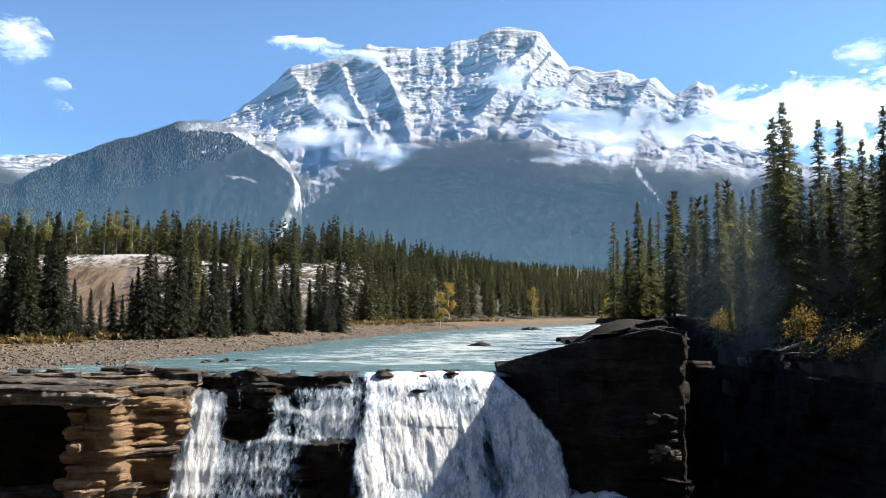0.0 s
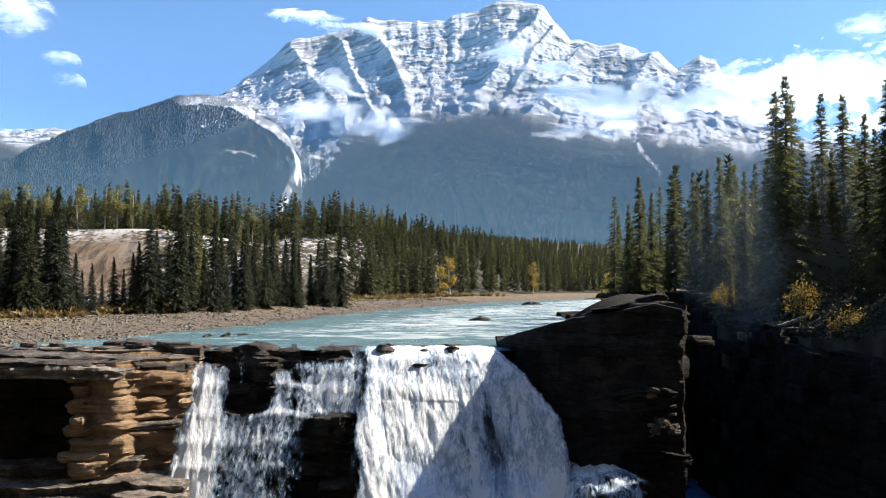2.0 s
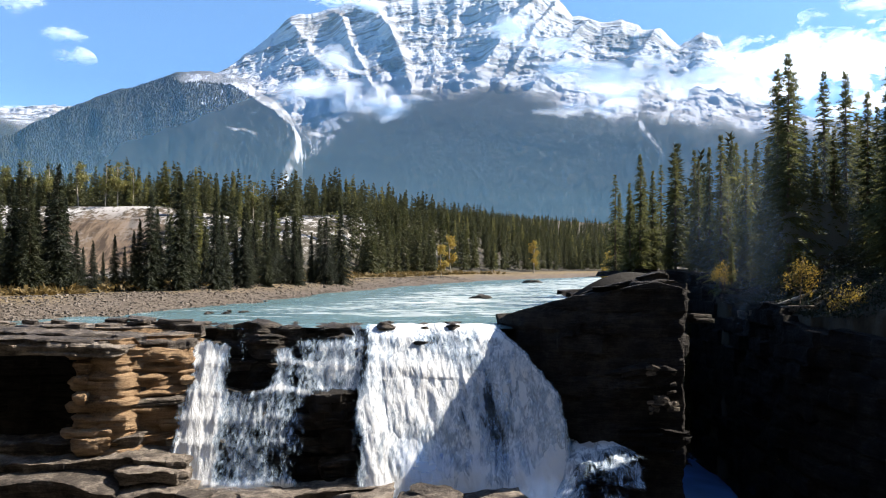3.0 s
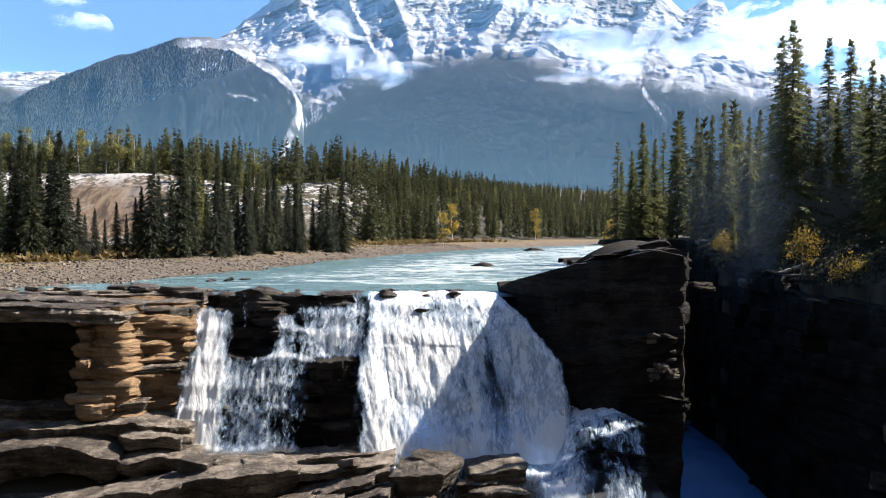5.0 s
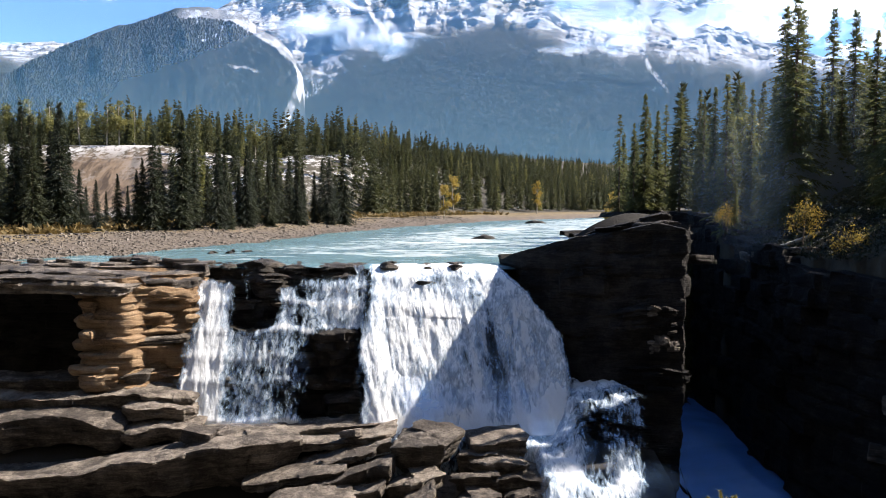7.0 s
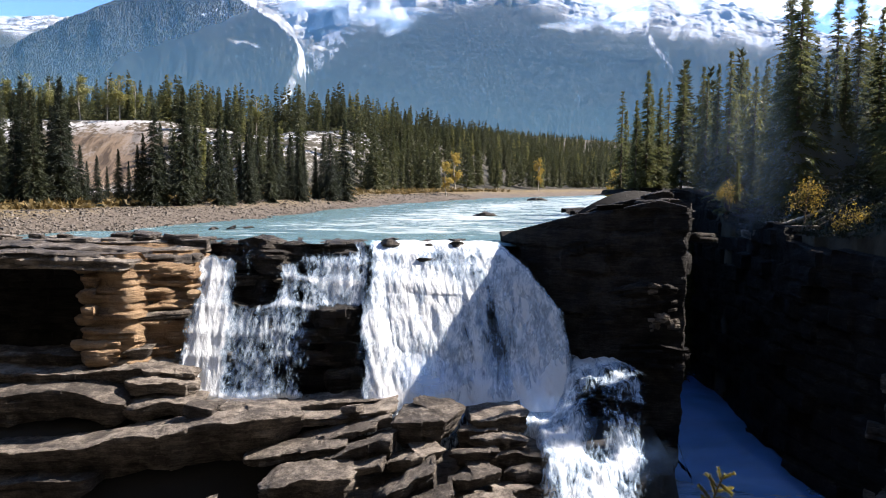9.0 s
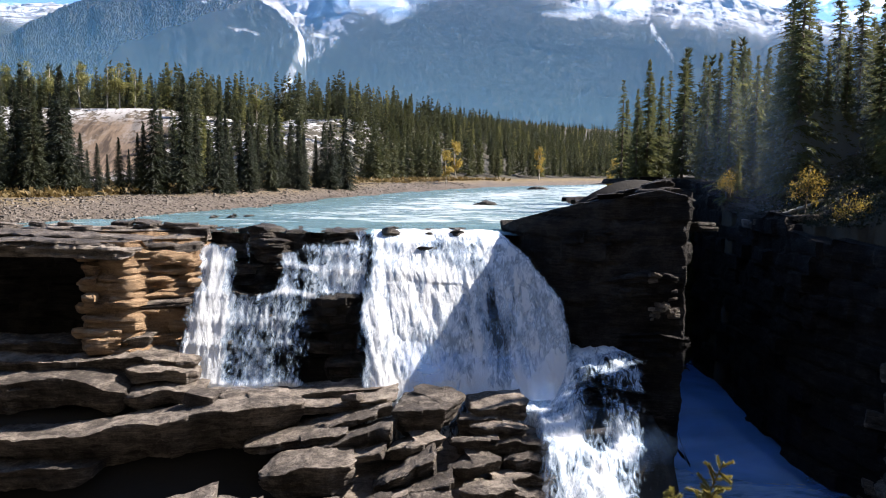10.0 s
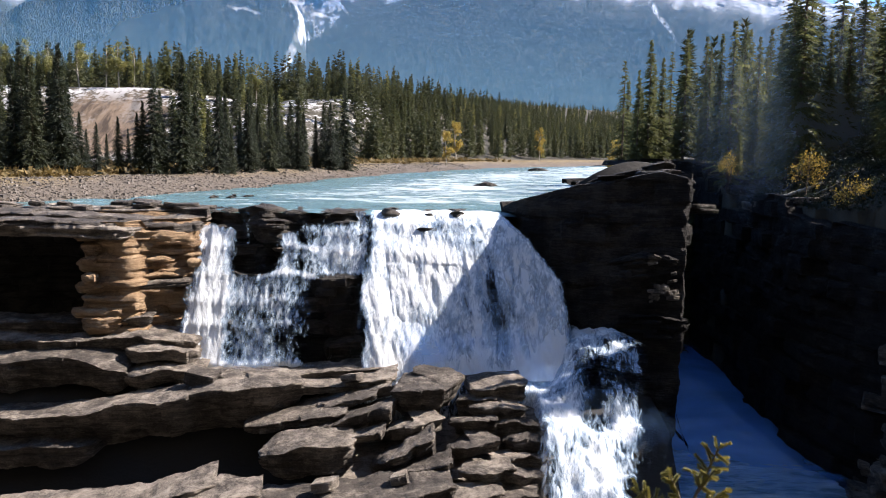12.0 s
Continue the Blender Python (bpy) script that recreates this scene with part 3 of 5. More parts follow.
# the cap: thick beds that jut over the recess, thinner ones on top
for k, (edge, back, thick) in enumerate((
        ([(-44, 43.6, -0.55), (-33, 43.4, -0.5), (-25, 43.2, -0.42), (-20, 42.6, -0.50), (-16.4, 42.5, -0.62)], 7.0, 0.62),
        ([(-27, 42.9, -0.30), (-22, 42.7, -0.20), (-17.0, 42.9, -0.42)], 6.0, 0.34),
        ([(-44, 44.4, -0.12), (-34, 44.2, -0.05), (-27, 44.4, 0.0), (-22.6, 44.8, -0.02)], 5.5, 0.40),
        ([(-24, 44.6, -0.02), (-20, 44.2, -0.10), (-16.4, 44.6, -0.28)], 5.0, 0.36),
        ([(-17.2, 44.2, -0.62), (-15.4, 44.6, -0.55), (-13.4, 46.0, -0.50)], 4.0, 0.45),
        ([(-17.0, 45.4, -0.30), (-15.0, 45.8, -0.25), (-13.2, 47.2, -0.2)], 3.0, 0.34),
        ([(-40, 46.6, 0.18), (-31, 46.8, 0.22), (-25, 47.0, 0.14)], 3.5, 0.3),
        ([(-23, 46.8, 0.12), (-18.5, 46.8, 0.06), (-15.5, 47.6, 0.08)], 3.0, 0.32))):
    rock_bed(recess, ROCK_GREY, edge, back, thick, 400 + 9 * k, 0.0, 0.2, 0.30, 0.22)
rng = random.Random(23)
for _ in range(22):
    x, size = rng.uniform(-27, -13.5), rng.uniform(0.5, 1.5)
    slab(recess, ROCK_GREY, x, 48.2 + rng.uniform(-1.4, 1.2), rng.uniform(0.12, 0.40), size, size * 0.7, size * 0.32, rng.uniform(-30, 30), rng.uniform(-6, 6), rng.uniform(-8, 8), "loose_block")

# rock steps behind the small cascade, and the lip
STEPS_Z = [0.0, -0.95, -1.9, -3.35, -4.7, -5.9, -7.8]
STEPS_Y = [48.0, 47.5, 47.0, 46.2, 45.5, 44.9, 44.2]
lip = strata_wall("rock_steps", [(-14.6, 48.6), (-9, 48.4), (-4, 48.3), (3.6, 48.5)], -0.1, -9, ROCK_WET_SHADE,
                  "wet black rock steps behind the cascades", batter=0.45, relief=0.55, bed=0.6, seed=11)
for k, (z, y) in enumerate(zip(STEPS_Z[:-1], STEPS_Y[:-1])):
    rng = random.Random(60 + k)
    x = -14.6
    while x < -4.6:
        wide = rng.uniform(2.2, 4.4)
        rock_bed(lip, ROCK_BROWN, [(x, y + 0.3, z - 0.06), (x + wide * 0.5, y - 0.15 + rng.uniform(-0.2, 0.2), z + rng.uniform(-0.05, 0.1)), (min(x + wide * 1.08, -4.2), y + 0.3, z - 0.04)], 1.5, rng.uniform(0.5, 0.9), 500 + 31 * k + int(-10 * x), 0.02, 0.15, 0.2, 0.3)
        x += wide
for k, (x0, x1, y, z, thick) in enumerate(((-14.0, -11.6, 48.0, 0.10, 0.7), (-12.4, -9.4, 47.6, 0.28, 0.75), (-10.0, -7.6, 47.8, 0.16, 0.8), (-7.9, -4.7, 48.0, 0.12, 0.8), (-11.6, -8.6, 47.2, -0.35, 0.8), (-7.2, -4.5, 47.2, -0.45, 0.6), (-4.1, -2.5, 47.2, 0.30, 0.8), (-0.2, 1.2, 47.1, 0.38, 1.0), (-2.4, -0.3, 46.4, -0.62, 0.6), (-1.9, -0.5, 47.6, 0.16, 0.5), (1.4, 2.2, 47.3, 0.1, 0.4))):
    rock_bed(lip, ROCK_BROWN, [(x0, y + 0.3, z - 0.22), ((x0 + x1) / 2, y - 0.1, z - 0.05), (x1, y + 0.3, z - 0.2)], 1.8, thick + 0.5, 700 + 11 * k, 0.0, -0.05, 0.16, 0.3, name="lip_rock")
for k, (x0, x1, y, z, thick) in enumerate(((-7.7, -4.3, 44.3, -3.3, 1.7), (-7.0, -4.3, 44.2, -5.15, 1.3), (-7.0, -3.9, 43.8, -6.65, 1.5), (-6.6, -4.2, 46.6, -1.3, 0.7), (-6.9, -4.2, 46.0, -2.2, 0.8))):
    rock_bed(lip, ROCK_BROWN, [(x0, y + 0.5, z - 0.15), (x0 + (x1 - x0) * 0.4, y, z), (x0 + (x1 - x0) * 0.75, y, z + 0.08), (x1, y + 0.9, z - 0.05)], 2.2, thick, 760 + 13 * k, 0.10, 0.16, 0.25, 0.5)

# dark outcrop that splits the river from the gorge
# outcrop and cleft are coloured near-black for the shade they stand in
OUT = [(3.2, 50.5), (4.3, 47.0), (6.0, 45.6), (8.8, 44.1), (11.0, 43.5), (12.7, 43.1), (13.5, 47.5), (14.5, 53.0)]
outcrop = strata_wall("outcrop", OUT, [0.2, 1.0, 1.6, 2.2, 2.7, 2.3, 2.0, 1.8], -14, ROCK_WET_SHADE,
                      "quartzite outcrop coloured dark for its shade, between the main fall and the gorge", batter=-0.03, relief=0.30, bed=1.15, seed=17, depth=4.0, groove=0.45)
cleft = strata_wall("cleft_wall", [(14.5, 53.0), (14.3, 60.0), (14.4, 70.0)], [1.8, 1.6, 1.6], -14, ROCK_WET_SHADE,
                    "rock wall of the cleft behind the outcrop, coloured black for its shade", batter=0.0, relief=0.4, bed=1.0, seed=18, depth=2.5)
for k, (edge, back, thick) in enumerate((
        ([(3.6, 47.9, 0.45), (5.2, 46.3, 1.05), (7.0, 45.3, 1.65)], 2.6, 0.35), ([(6.4, 45.6, 1.7), (8.0, 44.9, 2.1), (9.6, 44.4, 2.35)], 2.4, 0.35), ([(7.4, 46.6, 2.0), (9.0, 45.8, 2.5), (10.6, 45.4, 2.8)], 2.4, 0.3),
        ([(9.3, 44.0, 1.5), (11.2, 43.4, 1.75), (13.0, 43.6, 1.9)], 1.6, 0.5), ([(9.6, 44.3, 2.0), (11.4, 43.8, 2.3), (13.2, 44.2, 2.35)], 2.0, 0.45), ([(10.0, 44.9, 2.6), (11.6, 44.5, 2.85), (12.9, 45.0, 2.75)], 2.0, 0.35),
        ([(10.6, 45.5, 2.95), (11.8, 45.3, 3.25), (12.7, 45.7, 3.05)], 1.8, 0.35), 
        ([(8.4, 44.0, -2.0), (10.2, 43.3, -1.6), (12.0, 43.0, -1.7)], 1.2, 1.1), ([(9.0, 43.9, -5.0), (11.0, 43.1, -4.8), (12.9, 43.3, -5.0)], 1.2, 1.3), ([(6.0, 45.3, 0.3), (7.6, 44.5, 0.6), (9.2, 43.9, 0.6)], 1.2, 0.8))):
    rock_bed(outcrop, ROCK_WET_SHADE, edge, back, thick, 820 + 17 * k, -0.03, 0.12, 0.28, 0.26)
for x, y, z, lx, ly, lz in ((14.6, 48.4, 0.7, 1.7, 1.6, 0.5),):
    slab(outcrop, ROCK_BROWN, x, y, z, lx, ly, lz, pick.uniform(-25, 25), pick.uniform(-6, 6), pick.uniform(-6, 6), "ledge")

rng = random.Random(29)
for _ in range(16):
    size = rng.uniform(0.2, 0.6)
    slab(outcrop, ROCK_GREY, rng.uniform(10.4, 12.0), rng.uniform(43.0, 43.4), rng.uniform(-4.4, -1.6), size, size, size * rng.uniform(0.3, 0.7), rng.uniform(-40, 40), rng.uniform(-20, 20), rng.uniform(-25, 25), "broken_rock")

# far wall of the gorge and the brink under the trees
# the wall's near-black colour stands in for the gorge's shade
WALL = [(14.4, 70), (17, 71), (19.6, 68), (20.4, 58), (20.0, 49), (20.4, 44.5), (22.0, 39.5), (24, 35), (30, 28), (40, 20)]
wall = strata_wall("gorge_wall", WALL, [2.6, 2.8, 2.6, 1.2, 0.6, 0.2, -0.2, -0.4, -0.4, -0.4], -15, ROCK_WET_SHADE,
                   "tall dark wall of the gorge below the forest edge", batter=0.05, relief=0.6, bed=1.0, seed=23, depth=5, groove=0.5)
courses(wall, ROCK_GREY, [(20.6, 57), (21.4, 50), (23.5, 45), (27, 39)], 1.1, -0.6, (0.3, 0.5), (1.0, 2.4), 1.8, 0.7, 0.5, 0.45, 6, seed=57)

courses(wall, ROCK_GREY, [(23.0, 41.6), (21.9, 39.0), (21.6, 36.4), (22.5, 33.5)], -5.4, -13, (0.4, 0.9), (0.8, 2.4), 2.2, 0.9, 0.14, 0.4, 9, seed=58)

# ledges in front: a bench of thick tilted beds, each tier undercut by the next
bench = strata_wall("bench", [(-44, 28.0), (-22, 28.0), (-8, 29.4), (-1, 29.8), (3.4, 32.2), (4.2, 36.0), (3.4, 39.0), (2.4, 41.5)], [-12.6, -12.6, -12.2, -12.0, -11.6, -11.0, -10.4, -9.6], -17, ROCK_GREY,
                    "grey bedded rock bench in front of the falls", batter=0.2, relief=0.6, bed=0.6, seed=29, depth=9)


def bench_beds():
    """From the pool down to the front: long beds that climb to the right, each shading the next."""
    beds = [
        # the upper ledges under the tan buttress
        ([(-27, 43.2, -5.9), (-21.7, 42.8, -5.66), (-18.1, 42.8, -5.60), (-15.7, 42.9, -5.25)], 2.6, 0.75, 0.06),
        ([(-27, 42.4, -6.5), (-23.2, 42.0, -6.3), (-19.7, 41.8, -6.42), (-15.9, 41.9, -6.10), (-13.0, 42.3, -6.35)], 2.4, 0.9, 0.10),
        ([(-16.6, 41.2, -6.75), (-14.6, 41.3, -6.6), (-12.6, 41.8, -6.95)], 2.0, 0.7, 0.05),
        ([(-28, 40.4, -7.3), (-22.1, 40.2, -7.12), (-19.0, 40.1, -6.83), (-16.1, 40.2, -7.40)], 2.6, 1.7, 0.14),
        ([(-16.2, 40.3, -7.75), (-14.4, 40.4, -7.45), (-12.2, 40.8, -7.40)], 2.2, 1.0, 0.05),
        # the long bed with the black overhang
        ([(-30, 37.4, -9.9), (-22.2, 37.3, -9.24), (-16.8, 37.2, -8.65), (-12.5, 37.2, -7.85), (-9.1, 37.6, -7.35), (-6.6, 38.6, -7.5)], 3.6, 2.3, -0.02),
        ([(-30, 37.0, -11.0), (-20.3, 36.8, -10.2), (-16.4, 36.8, -10.05)], 2.6, 1.2, 0.0),
        # around the pool's edge
        ([(-12.6, 41.6, -7.85), (-9.0, 41.2, -7.80), (-6.5, 41.0, -7.62), (-2.8, 41.2, -7.20)], 2.6, 0.8, 0.0),
        ([(-8.6, 39.6, -8.05), (-5.2, 39.5, -7.80), (-2.4, 39.6, -7.35)], 2.2, 0.45, 0.04),
        ([(-7.4, 38.6, -8.55), (-4.6, 38.5, -8.25), (-2.5, 38.6, -8.05)], 2.0, 0.5, 0.02),
        ([(-9.4, 37.3, -9.0), (-6.6, 37.2, -8.80), (-4.4, 37.4, -8.70)], 2.2, 0.5, 0.02),
        # the great block with a sunlit end, and the stack beside it
        ([(-2.7, 38.1, -7.62), (-1.3, 37.9, -7.50), (0.1, 38.1, -7.45), (1.3, 39.6, -7.10)], 2.6, 1.55, 0.10),
        ([(1.4, 39.2, -7.55), (2.6, 39.0, -7.55), (3.8, 39.2, -7.75)], 2.4, 0.65, 0.06),
        ([(1.2, 38.4, -8.2), (2.8, 38.2, -8.30), (4.0, 38.5, -8.65)], 2.4, 0.7, 0.04),
        ([(0.6, 37.7, -8.85), (2.6, 37.4, -8.95), (4.7, 37.5, -9.50)], 2.6, 0.75, 0.05),
        ([(2.3, 37.2, -9.5), (3.6, 37.0, -9.55), (4.9, 37.3, -9.95)], 2.4, 0.8, 0.05),
        ([(-0.5, 36.0, -9.55), (1.0, 35.8, -9.40), (2.6, 36.0, -9.50)], 2.2, 0.7, 0.08),
        ([(0.2, 38.9, -8.3), (1.2, 38.7, -8.15), (2.4, 39.0, -8.2)], 2.4, 1.3, 0.04),
        # the broken middle
        ([(-6.2, 36.9, -8.95), (-4.2, 36.8, -8.65), (-2.4, 36.9, -8.48)], 2.0, 0.9, 0.06),
        ([(-2.9, 36.6, -9.0), (-1.2, 36.5, -8.75), (0.4, 36.7, -8.85)], 2.0, 0.7, 0.06),
        ([(-8.3, 35.0, -9.70), (-6.1, 34.7, -9.10), (-4.0, 34.9, -9.15)], 2.2, 1.5, 0.14),
        ([(-3.6, 35.4, -9.95), (-2.0, 35.2, -9.60), (-0.6, 35.4, -9.20)], 2.0, 0.9, 0.10),
        ([(1.8, 35.0, -10.3), (3.0, 34.9, -10.25), (4.3, 35.3, -10.5)], 2.4, 1.6, 0.05),
        # the sunlit front beds
        ([(-27, 32.2, -12.3), (-19.3, 32.0, -11.65), (-15.6, 31.9, -11.2), (-12.2, 32.0, -10.75), (-9.4, 32.6, -10.0)], 2.7, 1.6, 0.06),
        ([(-13.2, 31.0, -10.95), (-10.2, 30.9, -10.45), (-7.3, 31.4, -10.0)], 2.0, 1.2, 0.06),
        ([(-8.4, 32.2, -11.1), (-4.3, 32.0, -10.75), (-1.2, 32.1, -10.3), (0.7, 32.6, -10.0)], 2.8, 1.5, 0.07),
        ([(-0.8, 33.1, -10.8), (1.0, 32.9, -10.65), (2.8, 33.3, -10.55)], 2.0, 1.6, 0.05),
        ([(2.2, 33.9, -11.1), (3.6, 34.0, -11.0), (4.5, 34.8, -11.2)], 2.4, 2.0, 0.05),
        # thin plates between them
        ([(-11.6, 38.8, -7.75), (-9.4, 38.6, -7.55), (-7.0, 39.2, -7.6)], 1.6, 0.3, 0.0),
        ([(-6.0, 38.0, -8.35), (-4.4, 37.9, -8.1), (-3.0, 38.1, -7.95)], 1.2, 0.3, 0.0),
        ([(-5.6, 36.2, -9.3), (-4.0, 36.0, -9.15), (-2.8, 36.2, -9.0)], 1.2, 0.35, 0.0),
        ([(0.2, 37.2, -8.7), (1.3, 37.0, -8.75), (2.4, 37.3, -8.95)], 1.2, 0.35, 0.0),
        ([(-3.0, 34.2, -10.2), (-1.4, 34.0, -10.0), (0.4, 34.3, -9.85)], 1.4, 0.4, 0.0),
        ([(0.6, 34.6, -9.95), (1.8, 34.4, -9.95), (3.0, 34.8, -10.1)], 1.4, 0.4, 0.0),
        ([(3.0, 36.2, -9.95), (4.0, 36.2, -10.05), (4.9, 36.8, -10.3)], 1.6, 0.8, 0.0),
        ([(3.2, 35.4, -10.6), (4.2, 35.6, -10.7), (4.8, 36.4, -10.9)], 1.6, 1.2, 0.0),
    ]
    rng = random.Random(77)
    for k, (edge, back, thick, rise) in enumerate(beds):
        long = edge[-1][0] - edge[0][0]
        small = long < 5.2 and edge[0][0] > -10 and thick < 1.4
        if small:
            mid, tilt = (edge[0][0] + edge[-1][0]) / 2, rng.uniform(0.08, 0.24)
            edge = [(x + rng.uniform(-0.25, 0.25), y + rng.uniform(-0.3, 0.3), z + tilt * (x - mid)) for x, y, z in edge]
            thick *= rng.uniform(0.75, 1.5)
        rock_bed(bench, ROCK_GREY, edge, back, thick, 210 + 7 * k, rise - 0.04, 0.8 if thick > 2 else 0.5, 0.40 if small else 0.30, rng.uniform(0.25, 0.6), blunt=small)
    # loose blocks in the gaps
    rng = random.Random(19)
    for x, y, z, lx in ((-12.0, 39.9, -7.35, 1.5), (-10.6, 40.4, -7.65, 1.2), (-9.8, 39.4, -7.9, 1.6), (-4.6, 39.9, -7.35, 1.0),
                        (-9.0, 33.6, -10.3, 1.4), (-5.0, 33.6, -10.2, 1.0), (-1.9, 33.9, -10.0, 0.8)):
        slab(bench, ROCK_GREY, x, y, z, lx, lx * rng.uniform(0.6, 0.9), lx * rng.uniform(0.3, 0.5), rng.uniform(-20, 10), rng.uniform(-10, 0), rng.uniform(-16, -4), "loose_block")


bench_beds()

# boulders in the river above the lip
river_rocks = tagged(new("river_rocks"), "dark wet boulders standing in the river", "rocks", kind="structure")
for x, y, z, lx, ly, lz in ((3.7, 84, 0.42, 2.8, 1.6, 1.0), (-15.4, 59, 0.20, 1.5, 0.9, 0.6), (-16.6, 58.5, 0.16, 0.9, 0.8, 0.5), (-14.6, 60, 0.15, 0.8, 0.7, 0.5), (-20.5, 54.5, 0.14, 0.8, 0.7, 0.5),
                            (-21.2, 53, 0.14, 0.7, 0.6, 0.5), (9.6, 66, 0.3, 2.0, 1.2, 0.8), (14.5, 84, 0.35, 2.2, 1.2, 0.8), (16, 150, 0.4, 4, 1.6, 0.9)):
    rock_bed(river_rocks, ROCK_BROWN, [(x - lx / 2, y + 0.2, z - 0.16), (x - lx * 0.15, y - 0.25, z + 0.08), (x + lx * 0.2, y - 0.2, z), (x + lx / 2, y + 0.3, z - 0.2)], ly, lz, int(90 + 7 * abs(x)), -0.04, 0.05, 0.2, 0.4, 0.12, "boulder")


# ============ falling water ============
def water_sheet(name, mat, x, y, z, flow, label, parent=None):
    """A sheet of falling water from grids of places: its mask 'flow' says how dense the water is."""
    rows, cols = x.shape
    ob = mesh_object(name, np.stack([x, y, z], -1).reshape(-1, 3), grid_faces(rows, cols), mat, parent)
    along = np.concatenate([np.zeros((1, cols)), np.cumsum(np.hypot(np.diff(z, axis=0), np.diff(y, axis=0)), 0)])
    set_uv(ob, np.stack([x, along], -1).reshape(-1, 2))
    float_mask(ob, "flow", np.clip(flow, 0, 1))
    return tagged(ob, label)


def step_profile(z, soft, x=0.0):
    """How far out the stepped rock stands at height z."""
    z = z + 0.5 * fbm(x * 0.35 + z * 0, z * 0, 3, 59)
    y = 0.45 * np.interp(-z, [-v for v in STEPS_Z], STEPS_Y) + 0.55 * np.interp(-z, [0.0, 7.8], [47.9, 44.2])
    edges = np.array(STEPS_Z)
    near = np.min(np.abs(z[..., None] - edges), -1)
    return y - 0.05 * np.exp(-(near / 0.25) ** 2) * soft


small_fall = tagged(new("small_cascade"), "thin white cascade tumbling down black rock steps", "waterfall", kind="structure")
main_fall = tagged(new("main_fall"), "broad white waterfall, half in shade, pouring into a pool", "waterfall", kind="structure")
lower_fall = tagged(new("lower_fall"), "white water humping over a ledge into the gorge", "waterfall", kind="structure")


def build_small():
    for k in range(3):
        zs, xs = np.linspace(0.12, -8.2, 130), np.linspace(-15.2, -4.4, 170)
        x, z = np.meshgrid(xs, zs)
        y = step_profile(z, 1.0, x) - 0.95 - 0.14 * k - 0.35 * np.abs(fbm(x * 0.9 + 7 * k, z * 0.2, 4, 60 + k)) - 0.16 * fbm(x * 2.6, z * 0.5, 4, 66 + k)
        low = smoothstep(-z, 3.1, 3.6)
        dense = 0.80 * np.exp(-((x + 12.8 - 0.05 * z) / 1.1) ** 4) * smoothstep(-z + 0.5 * fbm(x * 1.2, x * 0, 3, 57), 0.55, 1.1) + low * 0.50 * np.exp(-((x + 10.4) / 3.4) ** 6)
        dense += (1 - low) * (0.58 * np.exp(-((x + 8.9) / 0.6) ** 2) * smoothstep(-z, 0.8, 1.2) + 0.62 * np.exp(-((x + 6.6) / 1.7) ** 2) * smoothstep(-z, 0.2, 0.8))
        dense += (1 - low) * (0.26 * np.exp(-((x + 11.2) / 0.3) ** 2) + 0.42 * np.exp(-((x + 4.9) / 0.7) ** 2))
        dense *= 1 - low * smoothstep(x, -7.5, -6.9)
        line = z + 0.5 * fbm(x * 0.35, z * 0, 3, 59) + 0.3 * fbm(x * 1.3, z * 0, 2, 58)
        near = np.min(np.abs(line[..., None] - np.array([-0.95, -1.9, -3.35, -4.7, -5.9])), -1)
        shelf = np.exp(-((line + 3.35) / 0.16) ** 2) * smoothstep(x, -11.5, -10) + 0.7 * np.exp(-((line + 1.9) / 0.14) ** 2) * smoothstep(x, -9.4, -8.4)
        dense += 0.30 * shelf * (1 - smoothstep(x, -4.9, -4.2)) + 0.07 * np.exp(-(near / 0.12) ** 2) * (x < -5 - 2.0 * (z < -3.6)) + 0.9 * fbm(x * 0.8 + 0.3 * z, z * 0.45, 5, 70 + k, 0.6) + 0.5 * smoothstep(-z, 7.4, 8.0) * (x < -7.0)
        water_sheet("water_curtain", FALL_THIN, x, y, z, dense - 0.05, "", small_fall)


